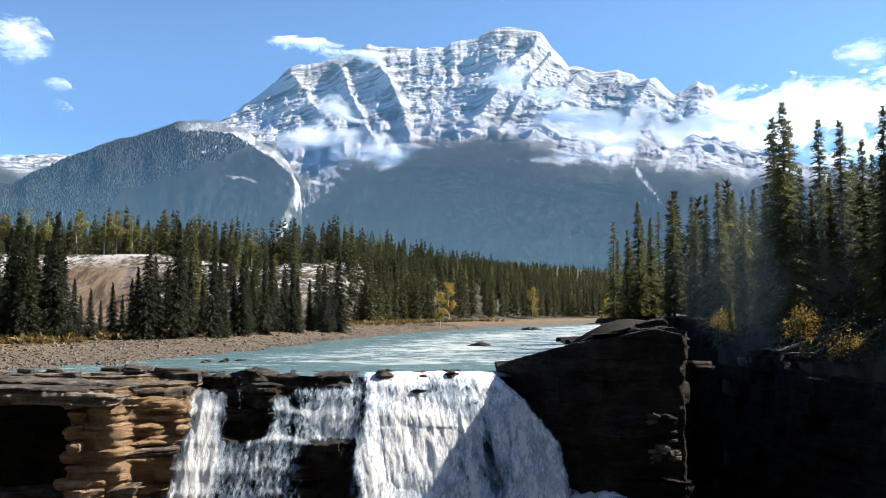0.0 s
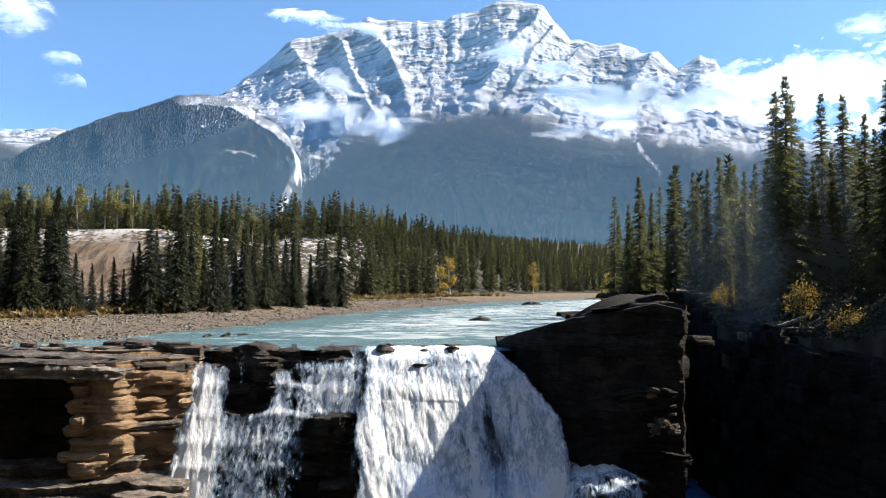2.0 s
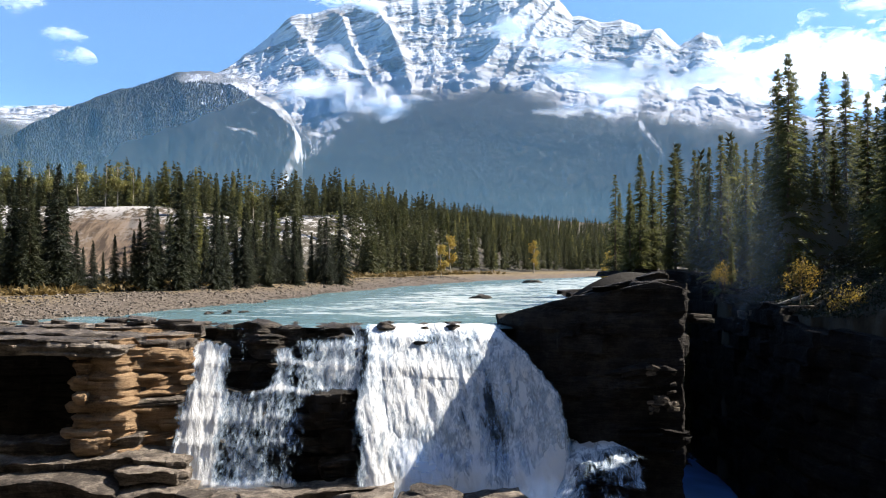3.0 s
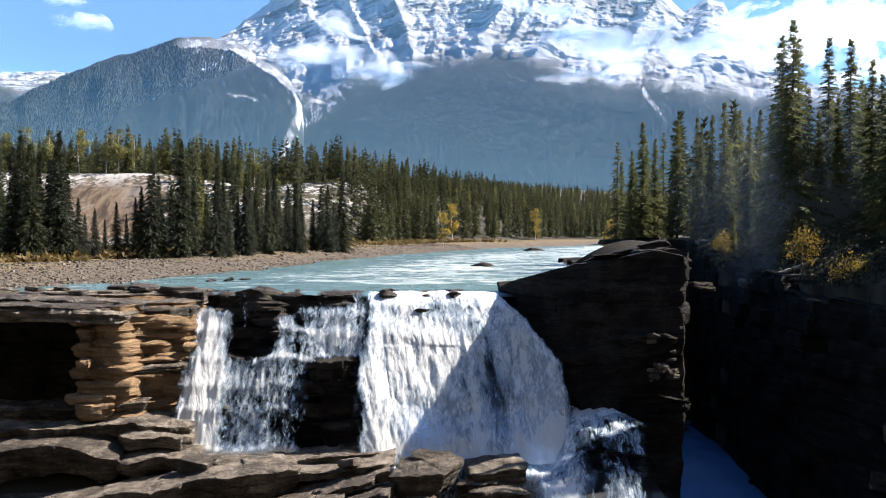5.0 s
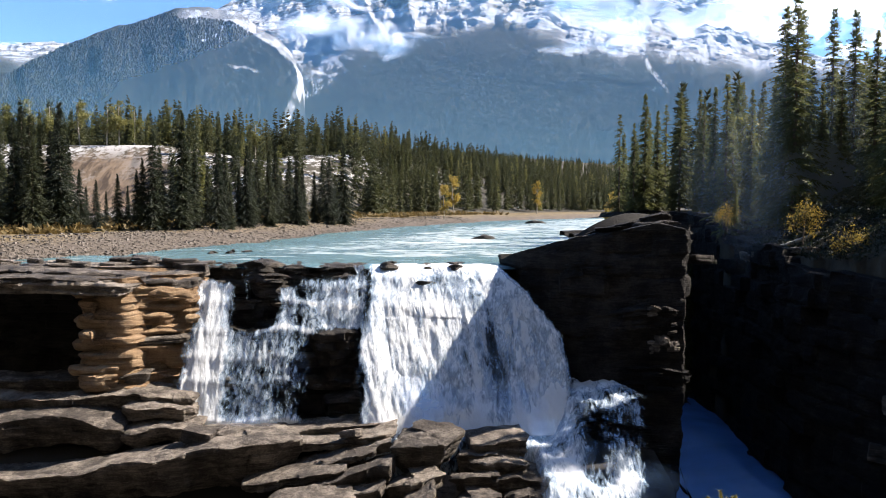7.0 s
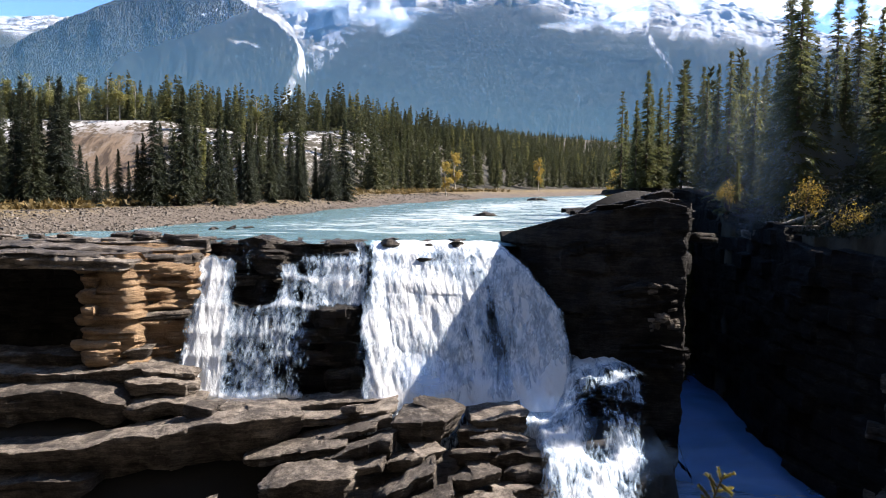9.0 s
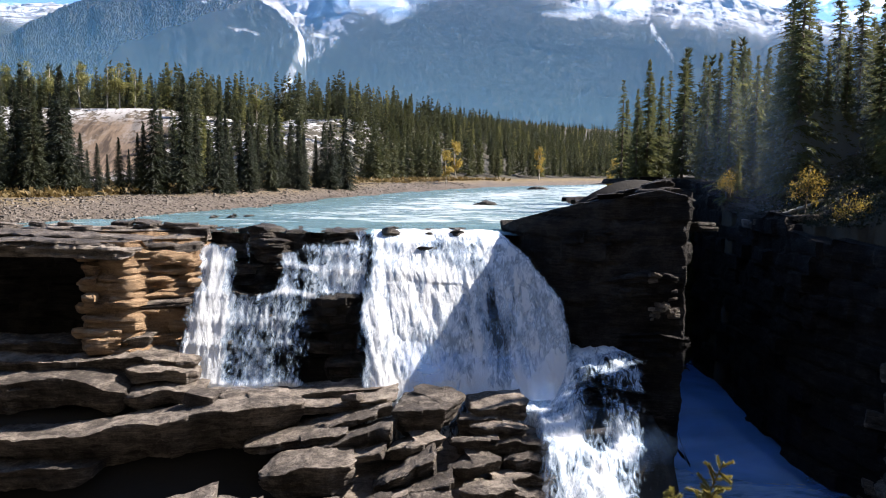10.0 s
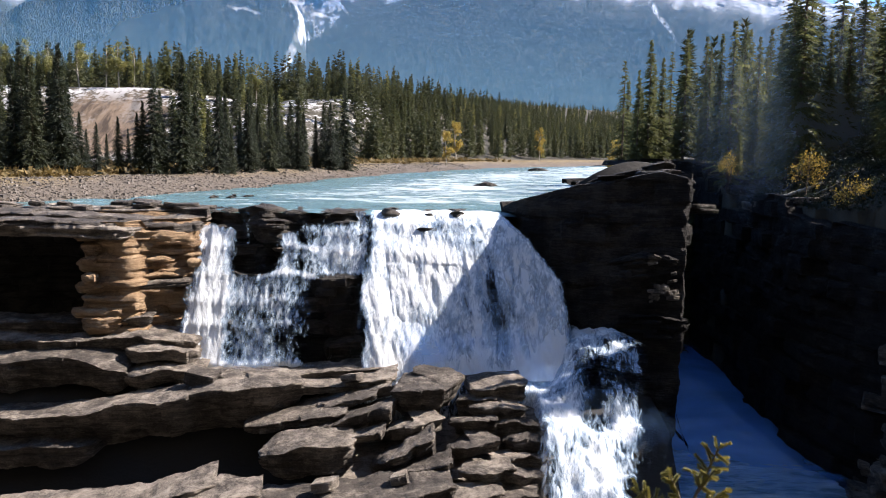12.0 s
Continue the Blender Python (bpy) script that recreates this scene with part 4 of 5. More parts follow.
def build_main():
    for k in range(3):
        zs, t = np.linspace(0.15, -8.1, 130), np.linspace(0, 1, 170)
        z = np.repeat(zs[:, None], 170, 1)
        left, right = np.interp(-zs, [0, 2, 4, 8], [-4.6, -4.5, -4.8, -4.3]), np.interp(-zs, [-0.2, 1.2, 3.4, 8.0], [2.9, 4.5, 6.3, 6.6])
        left, right = left + 0.5 * fbm(zs * 0.7, zs * 0 + k, 3, 90), right + 0.35 * fbm(zs * 0.8, zs * 0 + k, 3, 91)
        x = left[:, None] + (right - left)[:, None] * t
        y = np.interp(-z, [-0.2, 0, 0.5, 2, 5, 8.0], [48.5, 47.9, 47.0, 45.6, 43.6, 42.0])
        y = y - 0.16 * k - 0.7 * fbm(x * 0.5 + 3 * k, z * 0.3, 4, 80 + k) - 0.34 * fbm(x * 1.3 + 0.3 * z, z * 0.3, 5, 84 + k, 0.6)
        y = y - 0.04 * np.sin(z * 4.2 + x + 3 * fbm(x, z, 2, 83)) * (z > -2.6) * (x < 1.5)
        z = z + 0.30 * fbm(x * 0.8, x * 0, 4, 82) * smoothstep(z, -1.5, 0.1)
        rim = smoothstep(t, 0.0, 0.07)[None] * (1 - smoothstep(t, 0.96, 1.0))[None]
        dense = 0.66 - 0.27 * np.exp(-(((x - 3.2) / 2.1) ** 2 + ((z + 4.4) / 3.2) ** 2)) * np.clip(1 + 5.0 * fbm(x * 2.0 + 0.2 * z, z * 0.35, 4, 92 + k), 0, 2.2) - 0.3 * np.exp(-(((x + 0.4) / 1.6) ** 2 + ((z + 0.7) / 0.5) ** 2)) + 0.7 * fbm(x * 0.8, z * 0.35, 4, 88 + k) - 0.10 * np.exp(-((z + 1.5 + 0.4 * fbm(x, x * 0, 3, 89)) / 0.22) ** 2) * (x < 1.5)
        dense += 0.3 * smoothstep(-z, 6.2, 8) - 0.5 * (1 - rim)
        water_sheet("water_curtain", FALL_FULL, x, y, z, dense, "", main_fall)


def lower_height(x, y):
    ledge = np.interp(y, [28, 33, 36.5, 39.5, 41.2, 42.6, 47], [-14.0, -12.6, -10.2, -8.1, -6.6, -6.0, -5.9])
    pool = np.interp(y, [28, 33, 35.5, 37.5, 40, 46], [-14.0, -12.8, -10.6, -8.9, -8.3, -8.0])
    z = pool + (ledge - pool) * smoothstep(x, 5.0, 7.0)
    z = z - 5.0 * (1 - smoothstep(y, 39.6, 41.0)) * (1 - smoothstep(x, 3.6, 4.6))
    return z - 6.5 * smoothstep(x, 9.4, 13.6) ** 1.3 + 1.1 * fbm(x * 0.6, y * 0.6, 4, 95) + 0.5 * fbm(x * 1.8, y * 1.8, 3, 96)


def build_lower():
    for k in range(2):
        xs, ys = np.linspace(-5.5, 13.6, 150), np.linspace(47.0, 28.0, 150)
        x, y = np.meshgrid(xs, ys)
        z = lower_height(x, y) + 0.10 * k
        steep = smoothstep(np.hypot(np.gradient(z, axis=0) / 0.14, np.gradient(z, axis=1) / 0.155), 0.2, 1.0)
        dense = 0.43 + 1.0 * fbm(x * 0.7, y * 0.5, 4, 97 + k) - 0.12 * smoothstep(x, 8.5, 10.5) + 0.12 * (1 - steep) - 0.16 * np.exp(-(((x - 8.3) / 1.8) ** 2 + ((y - 40.6) / 1.4) ** 2)) - 0.9 * smoothstep(x - 0.255 * y, -0.9, 0.5)
        water_sheet("white_water", FALL_FULL, x, y, z, dense, "", lower_fall)


build_small()
build_main()
build_lower()


def gorge_pool():
    xs, ys = np.linspace(11, 24, 60), np.linspace(30, 71, 110)
    x, y = np.meshgrid(xs, ys)
    z = -13.4 + 0.3 * fbm(x * 0.5, y * 0.5, 4, 101)
    ob = mesh_object("gorge_pool", np.stack([x, y, z], -1).reshape(-1, 3), grid_faces(110, 60), RIVER)
    float_mask(ob, "rapid", np.full(x.shape, 0.75))
    tagged(ob, "churning blue water at the bottom of the gorge", "water", kind="structure")


gorge_pool()


# ============ mountains ============
def polar_land(name, bearings, ranges, height, masks, label, ledges=None):
    a, r = np.meshgrid(np.radians(bearings), ranges)
    x, y = r * np.sin(a), r * np.cos(a)
    z = height(a, r, x, y)
    if ledges:
        r = r - ledges(a, r, x, z)
        x, y = r * np.sin(a), r * np.cos(a)
    ob = mesh_object(name, np.stack([x, y, z], -1).reshape(-1, 3), grid_faces(len(ranges), len(bearings)), MOUNTAIN)
    for key, value in masks(a, r, x, y, z).items():
        float_mask(ob, key, value)
    return tagged(ob, label, "mountain", kind="structure")


# the skyline of the great peak: bearing in degrees, and rise over run
PEAK_A = [-60, -40, -24, -14.6, -13.2, -11.4, -10.5, -8.6, -6.0, -5.2, -1.8, 0.2, 0.6, 2.6, 4.1, 5.4, 6.8, 7.8, 8.7, 10.6, 12.1, 13.4, 14.5, 15.8, 17.3, 18.2, 20.5, 22.5, 30, 60]
PEAK_T = [0.10, 0.14, 0.16, 0.226, 0.247, 0.274, 0.291, 0.297, 0.315, 0.322, 0.319, 0.320, 0.326, 0.334, 0.345, 0.341, 0.336, 0.312, 0.295, 0.285, 0.286, 0.274, 0.271, 0.250, 0.264, 0.257, 0.185, 0.165, 0.14, 0.10]
SHOULDER_A = [-60, -40, -30, -27.5, -24.5, -21.1, -17.9, -16.5, -14.4, -13.1, -11.6, -10.5, -9.8, -9.3]
SHOULDER_T = [0.06, 0.10, 0.125, 0.137, 0.168, 0.193, 0.217, 0.221, 0.219, 0.206, 0.190, 0.174, 0.148, 0.06]
TREELINE_A = [-60, -14, -11, -9, -6, -2, 2.5, 6, 9, 12, 16, 20, 60]
TREELINE_T = [0.12, 0.16, 0.150, 0.158, 0.182, 0.200, 0.208, 0.203, 0.185, 0.175, 0.170, 0.150, 0.08]


def peak_height(a, r, x, y):
    d = np.degrees(a)
    crest, tree = np.interp(d, PEAK_A, PEAK_T), np.interp(d, TREELINE_A, TREELINE_T)
    crest = crest + 0.006 * fbm(d * 1.7, d * 0, 4, 130)
    t = np.where(r < 2900, 0.028 + (tree - 0.028) * ((r - 1500) / 1400) ** 0.9, tree + (crest - tree) * np.clip((r - 2900) / 1400, 0, 1) ** 0.85)
    t = np.where(r > 4300, crest - (r - 4300) / 1200, t)
    z = EYE + r * t
    # spurs and gullies, growing with height
    k = smoothstep(t, 0.05, 0.20) * (1 - 0.95 * smoothstep(r, 3900, 4300)) * (0.3 + 0.7 * smoothstep(r, 2850, 3250))
    wx, wy = x + 260 * fbm(x / 700, y / 700, 3, 144), y + 260 * fbm(x / 700, y / 700, 3, 145)
    ridged, amp = 0, 1.0
    for o in range(5):
        ridged = ridged + amp * (1 - 2 * np.abs(vnoise(wx / 620 * 2 ** o, wy / 900 * 2 ** o, 146 + o) - 0.5))
        amp *= 0.52
    return z + k * (150 * (ridged / 2.0 - 0.52) + 80 * fbm(d * 0.2, r * 0.0016, 3, 140))


# spurs of the face: bearing at three heights (rise over run), width in degrees and how far they stand out
SPUR_T = [0.20, 0.26, 0.32]
SPURS = [((-2.4, -3.6, -5.6), 0.9, 90), ((-7.1, -9.8, -12.5), 1.2, 60), ((0.4, 3.9, 6.4), 1.3, 100), ((5.4, 9.0, 12.0), 1.1, 80), ((11.5, 13.6, 16.0), 1.0, 110), ((-4.9, -6.9, -8.4), 0.6, 60), ((2.9, 5.9, 8.0), 0.5, 60)]


def bedding(x, z, d, r):
    return z - 0.05 * x + 0.00013 * (x - 150) ** 2 + 55 * fbm(d * 0.16, r * 0.0005, 3, 150)


def peak_ledges(a, r, x, z):
    """Spurs and thin hard beds stand out of the face, bowls and soft beds lie back."""
    d = np.degrees(a)
    bed = bedding(x, z, d, r)
    t = z / r
    hard = smoothstep(r, 2780, 3050) * (1 - 0.75 * smoothstep(r, 4100, 4300))
    wander = 1.6 * fbm(t * 22, d * 0.2, 3, 155)
    push = 44 * fbm(bed / 30.0, d * 0.5, 4, 151) + 26 * fbm(bed / 12.0, d * 0.9, 4, 152) + 95 * fbm(d * 1.3, bed / 110.0, 6, 153, 0.62)
    for line, width, out in SPURS:
        off = (d - np.interp(t, SPUR_T, line) - wander) / width
        push = push + out * np.maximum(1 - np.abs(off), 0) ** 1.3
    return hard * push


def shoulder_height(a, r, x, y):
    d = np.degrees(a)
    crest = np.interp(d, SHOULDER_A, SHOULDER_T) + 0.008 * fbm(d * 0.8, d * 0, 4, 165)
    t = 0.02 + (crest - 0.02) * np.clip((r - 1450) / 1050, 0, 1) ** 0.9
    t = np.where(r > 2500, crest - (r - 2500) / 1500, t)
    return EYE + r * t + smoothstep(t, 0.03, 0.15) * (70 * fbm(d * 0.5, r * 0.002, 5, 160)) * (1 - 0.8 * smoothstep(r, 2350, 2500))


def peak_masks(a, r, x, y, z):
    d = np.degrees(a)
    t = z / r
    tree = np.interp(d, TREELINE_A, TREELINE_T) + 0.03 * fbm(d * 0.6, r * 0.002, 4, 170)
    forest = 1 - smoothstep(t, tree - 0.012, tree + 0.012)
    bed = bedding(x, z, d, r)
    line = fbm(bed / 24.0, d * 0.35, 3, 173) + 0.7 * fbm(bed / 9.0, d * 0.8, 3, 174)
    bare = smoothstep(line, -0.04, 0.12) * np.clip(0.62 + 1.8 * fbm(d * 0.55, bed / 160.0, 4, 175), 0.0, 1.0)
    crag = 0
    for at, up, wide, high in ((-3.4, 0.235, 1.5, 0.022), (-6.4, 0.305, 4.0, 0.010), (5.8, 0.325, 2.0, 0.012), (10.0, 0.272, 1.6, 0.012), (12.6, 0.262, 1.6, 0.012), (-8.5, 0.278, 2.2, 0.010)):
        crag = crag + np.exp(-(((d - at) / wide) ** 2 + ((t - up) / high) ** 2))
    snow = 0.74 - 0.70 * bare - 0.5 * crag * np.clip(0.5 + 2.0 * fbm(d * 1.5, bed / 40.0, 4, 176), 0, 1) + 0.3 * fbm(d * 0.7, r * 0.004, 4, 171)
    gully = np.exp(-((d - np.interp(t, [0.09, 0.12, 0.15, 0.18], [-11.0, -10.0, -8.2, -7.2])) / np.interp(t, [0.09, 0.18], [0.26, 1.5])) ** 2) * (t < 0.175)
    chute = np.exp(-((d - np.interp(t, [0.10, 0.17], [15.8, 13.0])) / 0.22) ** 2) * smoothstep(t, 0.10, 0.14)
    strip = np.clip(0.52 + 2.6 * fbm(d * 3.0, t * 160, 4, 172), 0.0, 1) * np.maximum(gully, chute)
    dust = 0.10 * smoothstep(t, 0.07, tree)
    return {"snow": np.maximum(np.maximum(snow * (1 - forest), strip), dust), "forest": np.clip(forest - 0.8 * strip, 0, 1)}


def shoulder_masks(a, r, x, y, z):
    d = np.degrees(a)
    t = z / r
    crest = np.interp(d, SHOULDER_A, SHOULDER_T)
    band = smoothstep(d, -18.2, -17.2) * np.exp(-((crest - t - 0.007) / np.interp(d, [-18, -15, -11], [0.006, 0.011, 0.013])) ** 2)
    gully = np.exp(-((d - np.interp(t, [0.085, 0.141, 0.175], [-11.2, -9.9, -9.4])) / np.interp(t, [0.085, 0.15], [0.20, 0.55])) ** 2) * (t < 0.172)
    patch = np.exp(-(((d + 15.4) / 0.9) ** 2 + ((t - 0.186) / 0.008) ** 2)) * 1.2
    band = np.maximum(band, gully * np.clip(0.5 + 2.8 * fbm(d * 4.0, t * 200, 4, 182), 0.0, 1))
    snow = np.clip(0.60 * np.maximum(band, patch) + 2.2 * fbm(d * 2.6, t * 150, 4, 180) * (np.maximum(band, patch) > 0.05), 0, 1)
    dust = 0.21 * smoothstep(t, 0.10, 0.2)
    return {"snow": np.maximum(snow, dust), "forest": np.clip(1 - 1.2 * np.maximum(band, patch), 0, 1)}


polar_land("snow_mountain", np.concatenate([np.linspace(-48, -29, 50), np.linspace(-28.8, 29, 760), np.linspace(29.3, 48, 50)]), np.concatenate([np.linspace(1500, 2850, 110), np.linspace(2855, 4300, 420), np.linspace(4310, 4800, 14)]), peak_height, peak_masks,
           "snow-covered mountain of banded cliffs above dark forest", peak_ledges)
polar_land("mountain_shoulder", np.linspace(-48, -8.9, 340), np.concatenate([np.linspace(1450, 2500, 150), np.linspace(2510, 2900, 20)]), shoulder_height, shoulder_masks,
           "forested mountain shoulder dusted with snow")
polar_land("far_snow_peak", np.linspace(-40, -22, 80), np.linspace(3800, 4400, 60),
           lambda a, r, x, y: EYE + r * (0.112 + 0.052 * np.exp(-((np.degrees(a) + 27.0) / 1.2) ** 2) + 0.01 * fbm(np.degrees(a) * 2, r * 0.004, 4, 190)) * np.clip((r - 3000) / 1300, 0, 1),
           lambda a, r, x, y, z: {"snow": np.full(z.shape, 0.75), "forest": np.zeros(z.shape)}, "distant snow-covered peak")


def mountain_woods(name, count, height, bearings, ranges, keep, seed, label):
    rng = np.random.RandomState(seed)
    d, r = rng.uniform(*bearings, count), np.sqrt(rng.uniform(ranges[0] ** 2, ranges[1] ** 2, count))
    a = np.radians(d)
    x, y = r * np.sin(a), r * np.cos(a)
    z = height(a, r, x, y)
    ok = keep(d, r, z)
    x, y, z = x[ok], y[ok], z[ok]
    n = len(x)
    h, w = rng.uniform(4, 9, n), rng.uniform(1.5, 2.8, n)
    turn = rng.uniform(0, 2, n)
    verts = [np.stack([x, y, z + h], -1)]
    for k in range(3):
        b = turn + k * 2.0944
        verts.append(np.stack([x + w * np.cos(b), y + w * np.sin(b), z - 2], -1))
    v = np.stack(verts, 1).reshape(-1, 3)
    i = np.arange(n)[:, None] * 4
    f = np.concatenate([i + [0, 1, 2], i + [0, 2, 3], i + [0, 3, 1]])
    ob = mesh_object(name, v, f, FAR_NEEDLES, smooth=False)
    tagged(ob, label, "forest", kind="stuff")


FAR_NEEDLES = foliage("far_frosted_needles", (0.012, 0.020, 0.019), (0.020, 0.032, 0.027), (0.036, 0.050, 0.040), 0.0, 0.004)
mountain_woods("shoulder_forest", 60000, shoulder_height, (-32, -10.2), (1700, 2520), lambda d, r, z: (z / r < np.interp(d, SHOULDER_A, SHOULDER_T) - 0.012 * smoothstep(d, -18.5, -17.5)) & (np.abs(d - np.interp(z / r, [0.085, 0.141, 0.175], [-11.2, -9.9, -9.4])) > 0.3), 7,
               "frosted conifer forest on the mountain shoulder")
mountain_woods("slope_forest", 70000, peak_height, (-11, 26), (1500, 3050), lambda d, r, z: (z / r < np.interp(d, TREELINE_A, TREELINE_T) - 0.035 * np.abs(np.sin(d * 91.7 + r))) & (z / r > 0.015), 8,
               "dark conifer forest on the lower mountain slopes")


# ============ clouds, haze and spray ============
def soft_sheet(name, mat, x, y, z, w, h, label, turn=0.0, tip=0.0, bulge=0.12, n=10, category="cloud"):
    """A soft oval sheet, domed towards the viewer."""
    rings, spokes = n, 28
    f, a = np.meshgrid(np.linspace(0.0005, 1, rings), np.linspace(0, 2 * math.pi, spokes + 1), indexing="ij")
    u, v = 0.5 + 0.5 * f * np.cos(a), 0.5 + 0.5 * f * np.sin(a)
    px, pz = (u - 0.5) * w, (v - 0.5) * h
    py = bulge * w * f * f * 0.5
    ob = mesh_object(name, np.stack([px, py, pz], -1).reshape(-1, 3), grid_faces(rings, spokes + 1), mat)
    set_uv(ob, np.stack([u, v], -1).reshape(-1, 2))
    ob.matrix_world = pose(x, y, z, tip, 0, turn)
    return tagged(ob, label, category, kind="stuff")


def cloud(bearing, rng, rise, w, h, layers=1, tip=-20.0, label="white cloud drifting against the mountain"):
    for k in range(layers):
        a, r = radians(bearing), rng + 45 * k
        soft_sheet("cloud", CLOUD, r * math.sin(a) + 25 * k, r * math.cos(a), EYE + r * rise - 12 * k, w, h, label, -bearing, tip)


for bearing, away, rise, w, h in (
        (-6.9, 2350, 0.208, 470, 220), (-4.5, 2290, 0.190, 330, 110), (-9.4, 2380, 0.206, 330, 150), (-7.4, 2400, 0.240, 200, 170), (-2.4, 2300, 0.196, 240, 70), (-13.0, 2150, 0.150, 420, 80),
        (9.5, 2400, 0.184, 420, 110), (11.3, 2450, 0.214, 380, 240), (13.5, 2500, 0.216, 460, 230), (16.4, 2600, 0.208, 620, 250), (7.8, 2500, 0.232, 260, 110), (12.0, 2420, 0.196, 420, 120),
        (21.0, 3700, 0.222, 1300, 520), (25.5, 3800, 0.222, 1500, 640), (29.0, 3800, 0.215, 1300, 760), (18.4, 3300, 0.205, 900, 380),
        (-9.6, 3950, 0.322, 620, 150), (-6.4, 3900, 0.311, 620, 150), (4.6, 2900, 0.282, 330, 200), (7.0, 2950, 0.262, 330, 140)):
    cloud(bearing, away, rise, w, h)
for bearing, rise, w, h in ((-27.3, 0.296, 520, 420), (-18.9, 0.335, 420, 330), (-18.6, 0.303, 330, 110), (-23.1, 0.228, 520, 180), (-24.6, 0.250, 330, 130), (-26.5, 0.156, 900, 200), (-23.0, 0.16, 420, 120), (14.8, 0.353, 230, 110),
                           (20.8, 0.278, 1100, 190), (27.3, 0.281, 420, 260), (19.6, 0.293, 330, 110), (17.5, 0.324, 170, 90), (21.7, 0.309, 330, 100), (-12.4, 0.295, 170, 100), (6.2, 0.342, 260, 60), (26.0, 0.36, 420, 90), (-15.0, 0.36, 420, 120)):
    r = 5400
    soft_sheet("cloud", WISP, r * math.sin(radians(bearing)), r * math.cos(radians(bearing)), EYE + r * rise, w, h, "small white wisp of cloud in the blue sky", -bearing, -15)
# aerial haze is a blue-tinted sheet hung in front of the slopes
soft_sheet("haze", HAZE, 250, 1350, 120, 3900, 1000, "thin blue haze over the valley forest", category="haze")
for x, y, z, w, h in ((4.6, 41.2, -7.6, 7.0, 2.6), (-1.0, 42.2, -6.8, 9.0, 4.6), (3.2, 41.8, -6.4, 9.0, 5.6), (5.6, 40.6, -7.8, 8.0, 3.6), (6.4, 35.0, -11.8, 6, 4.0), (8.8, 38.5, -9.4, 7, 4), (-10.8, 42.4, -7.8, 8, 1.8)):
    soft_sheet("spray", SPRAY, x, y, z, w, h, "fine spray drifting at the foot of the falls, tinted blue for the shade there", category="spray", tip=-15)
# pale sheet added to brighten the dark trees, standing in for sun glare
GLARE_MIST = vapour("sun_glare_and_mist", (0.62, 0.74, 0.84), 0.20, 0.06, 0.35, 1.1, 1.0, 0.0, 1.4)
soft_sheet("mist", GLARE_MIST, 25, 55.5, 6.0, 26, 22, "pale veil before the trees above the gorge, for sun glare and drifting mist", category="mist", tip=-10)
soft_sheet("mist", MIST, 16.5, 52, -12.2, 26, 44, "mist lying in the shaded gorge, tinted blue for that shade", category="mist", tip=-86, bulge=0.0)


# ============ trees ============
def conifer_parts(seed, h, r, levels, branches, sprays, droop=0.35, base=0.06, size=0.34, sparse=0.0, taper=0.9):
    """Trunk and crown of a conifer: whorls of drooping limbs, each a flat frond of needle twigs."""
    rng = np.random.RandomState(seed)
    tris = []
    for lv in range(levels):
        f = base + (1 - base) * (lv + rng.uniform(-0.35, 0.35)) / levels
        f = min(max(f, base), 0.985)
        reach = r * (1 - f) ** taper * rng.uniform(0.72, 1.12) + 0.03 * r
        if f < 0.18:
            reach *= 0.65 + 1.9 * f
        middle = f
        for b in range(branches):
            if rng.rand() < sparse:
                continue
            f = min(max(middle + rng.uniform(-0.9, 0.9) / levels, base), 0.99)
            ang, ll = rng.uniform(0, 2 * math.pi), reach * rng.uniform(0.45, 1.2)
            k = max(3, int(sprays * (0.3 + 0.7 * ll / r)))
            t = np.repeat((np.arange(k) + rng.uniform(0.2, 0.8, k)) / k, 3)
            m = len(t)
            out = np.array([np.cos(ang), np.sin(ang), 0.0])
            side = np.array([-np.sin(ang), np.cos(ang), 0.0])
            p = out[None] * (ll * t)[:, None]
            p[:, 2] = f * h + 0.12 * ll * t - droop * ll * t ** 1.5
            sgn = np.tile([-1.0, 1.0, 0.0], k)
            d = out[None] * rng.uniform(0.5, 1.0, m)[:, None] + side[None] * (sgn * rng.uniform(0.6, 1.1, m))[:, None]
            d[:, 2] += rng.uniform(-0.75, 0.05, m) - 0.25 * (sgn == 0)
            d[:, 2] += 1.5 * f ** 4
            d /= np.linalg.norm(d, axis=1)[:, None]
            s = size * rng.uniform(0.7, 1.3, m) * (1.1 - 0.5 * t) * (0.45 + 0.55 * (1 - f))
            wide = np.cross(d, rng.normal(size=(m, 3)))
            wide /= np.linalg.norm(wide, axis=1)[:, None]
            wide *= (0.20 * s)[:, None]
            tris.append(np.stack([p - wide, p + wide, p + d * s[:, None] * 1.6], 1))
    tip = np.array([[[-0.03 * r, 0, 0.95 * h], [0.03 * r, 0, 0.95 * h], [0, 0, 1.01 * h]]])
    crown = np.concatenate(tris + [tip]).reshape(-1, 3)
    n = 7
    rows = np.linspace(0, 1, 9)
    ang = np.linspace(0, 2 * math.pi, n, endpoint=False)
    bend = rng.uniform(-0.02, 0.02, 2) * h
    rad = (0.012 * h) * (1 - rows) ** 0.8 + 0.012
    tv = np.stack([np.cos(ang)[None] * rad[:, None] + bend[0] * rows[:, None] ** 2 * 0.3, np.sin(ang)[None] * rad[:, None], np.repeat((rows * h)[:, None] - 0.3, n, 1)], -1).reshape(-1, 3)
    tf = [(i * n + j, i * n + (j + 1) % n, (i + 1) * n + (j + 1) % n, (i + 1) * n + j) for i in range(8) for j in range(n)]
    return crown, tv, tf


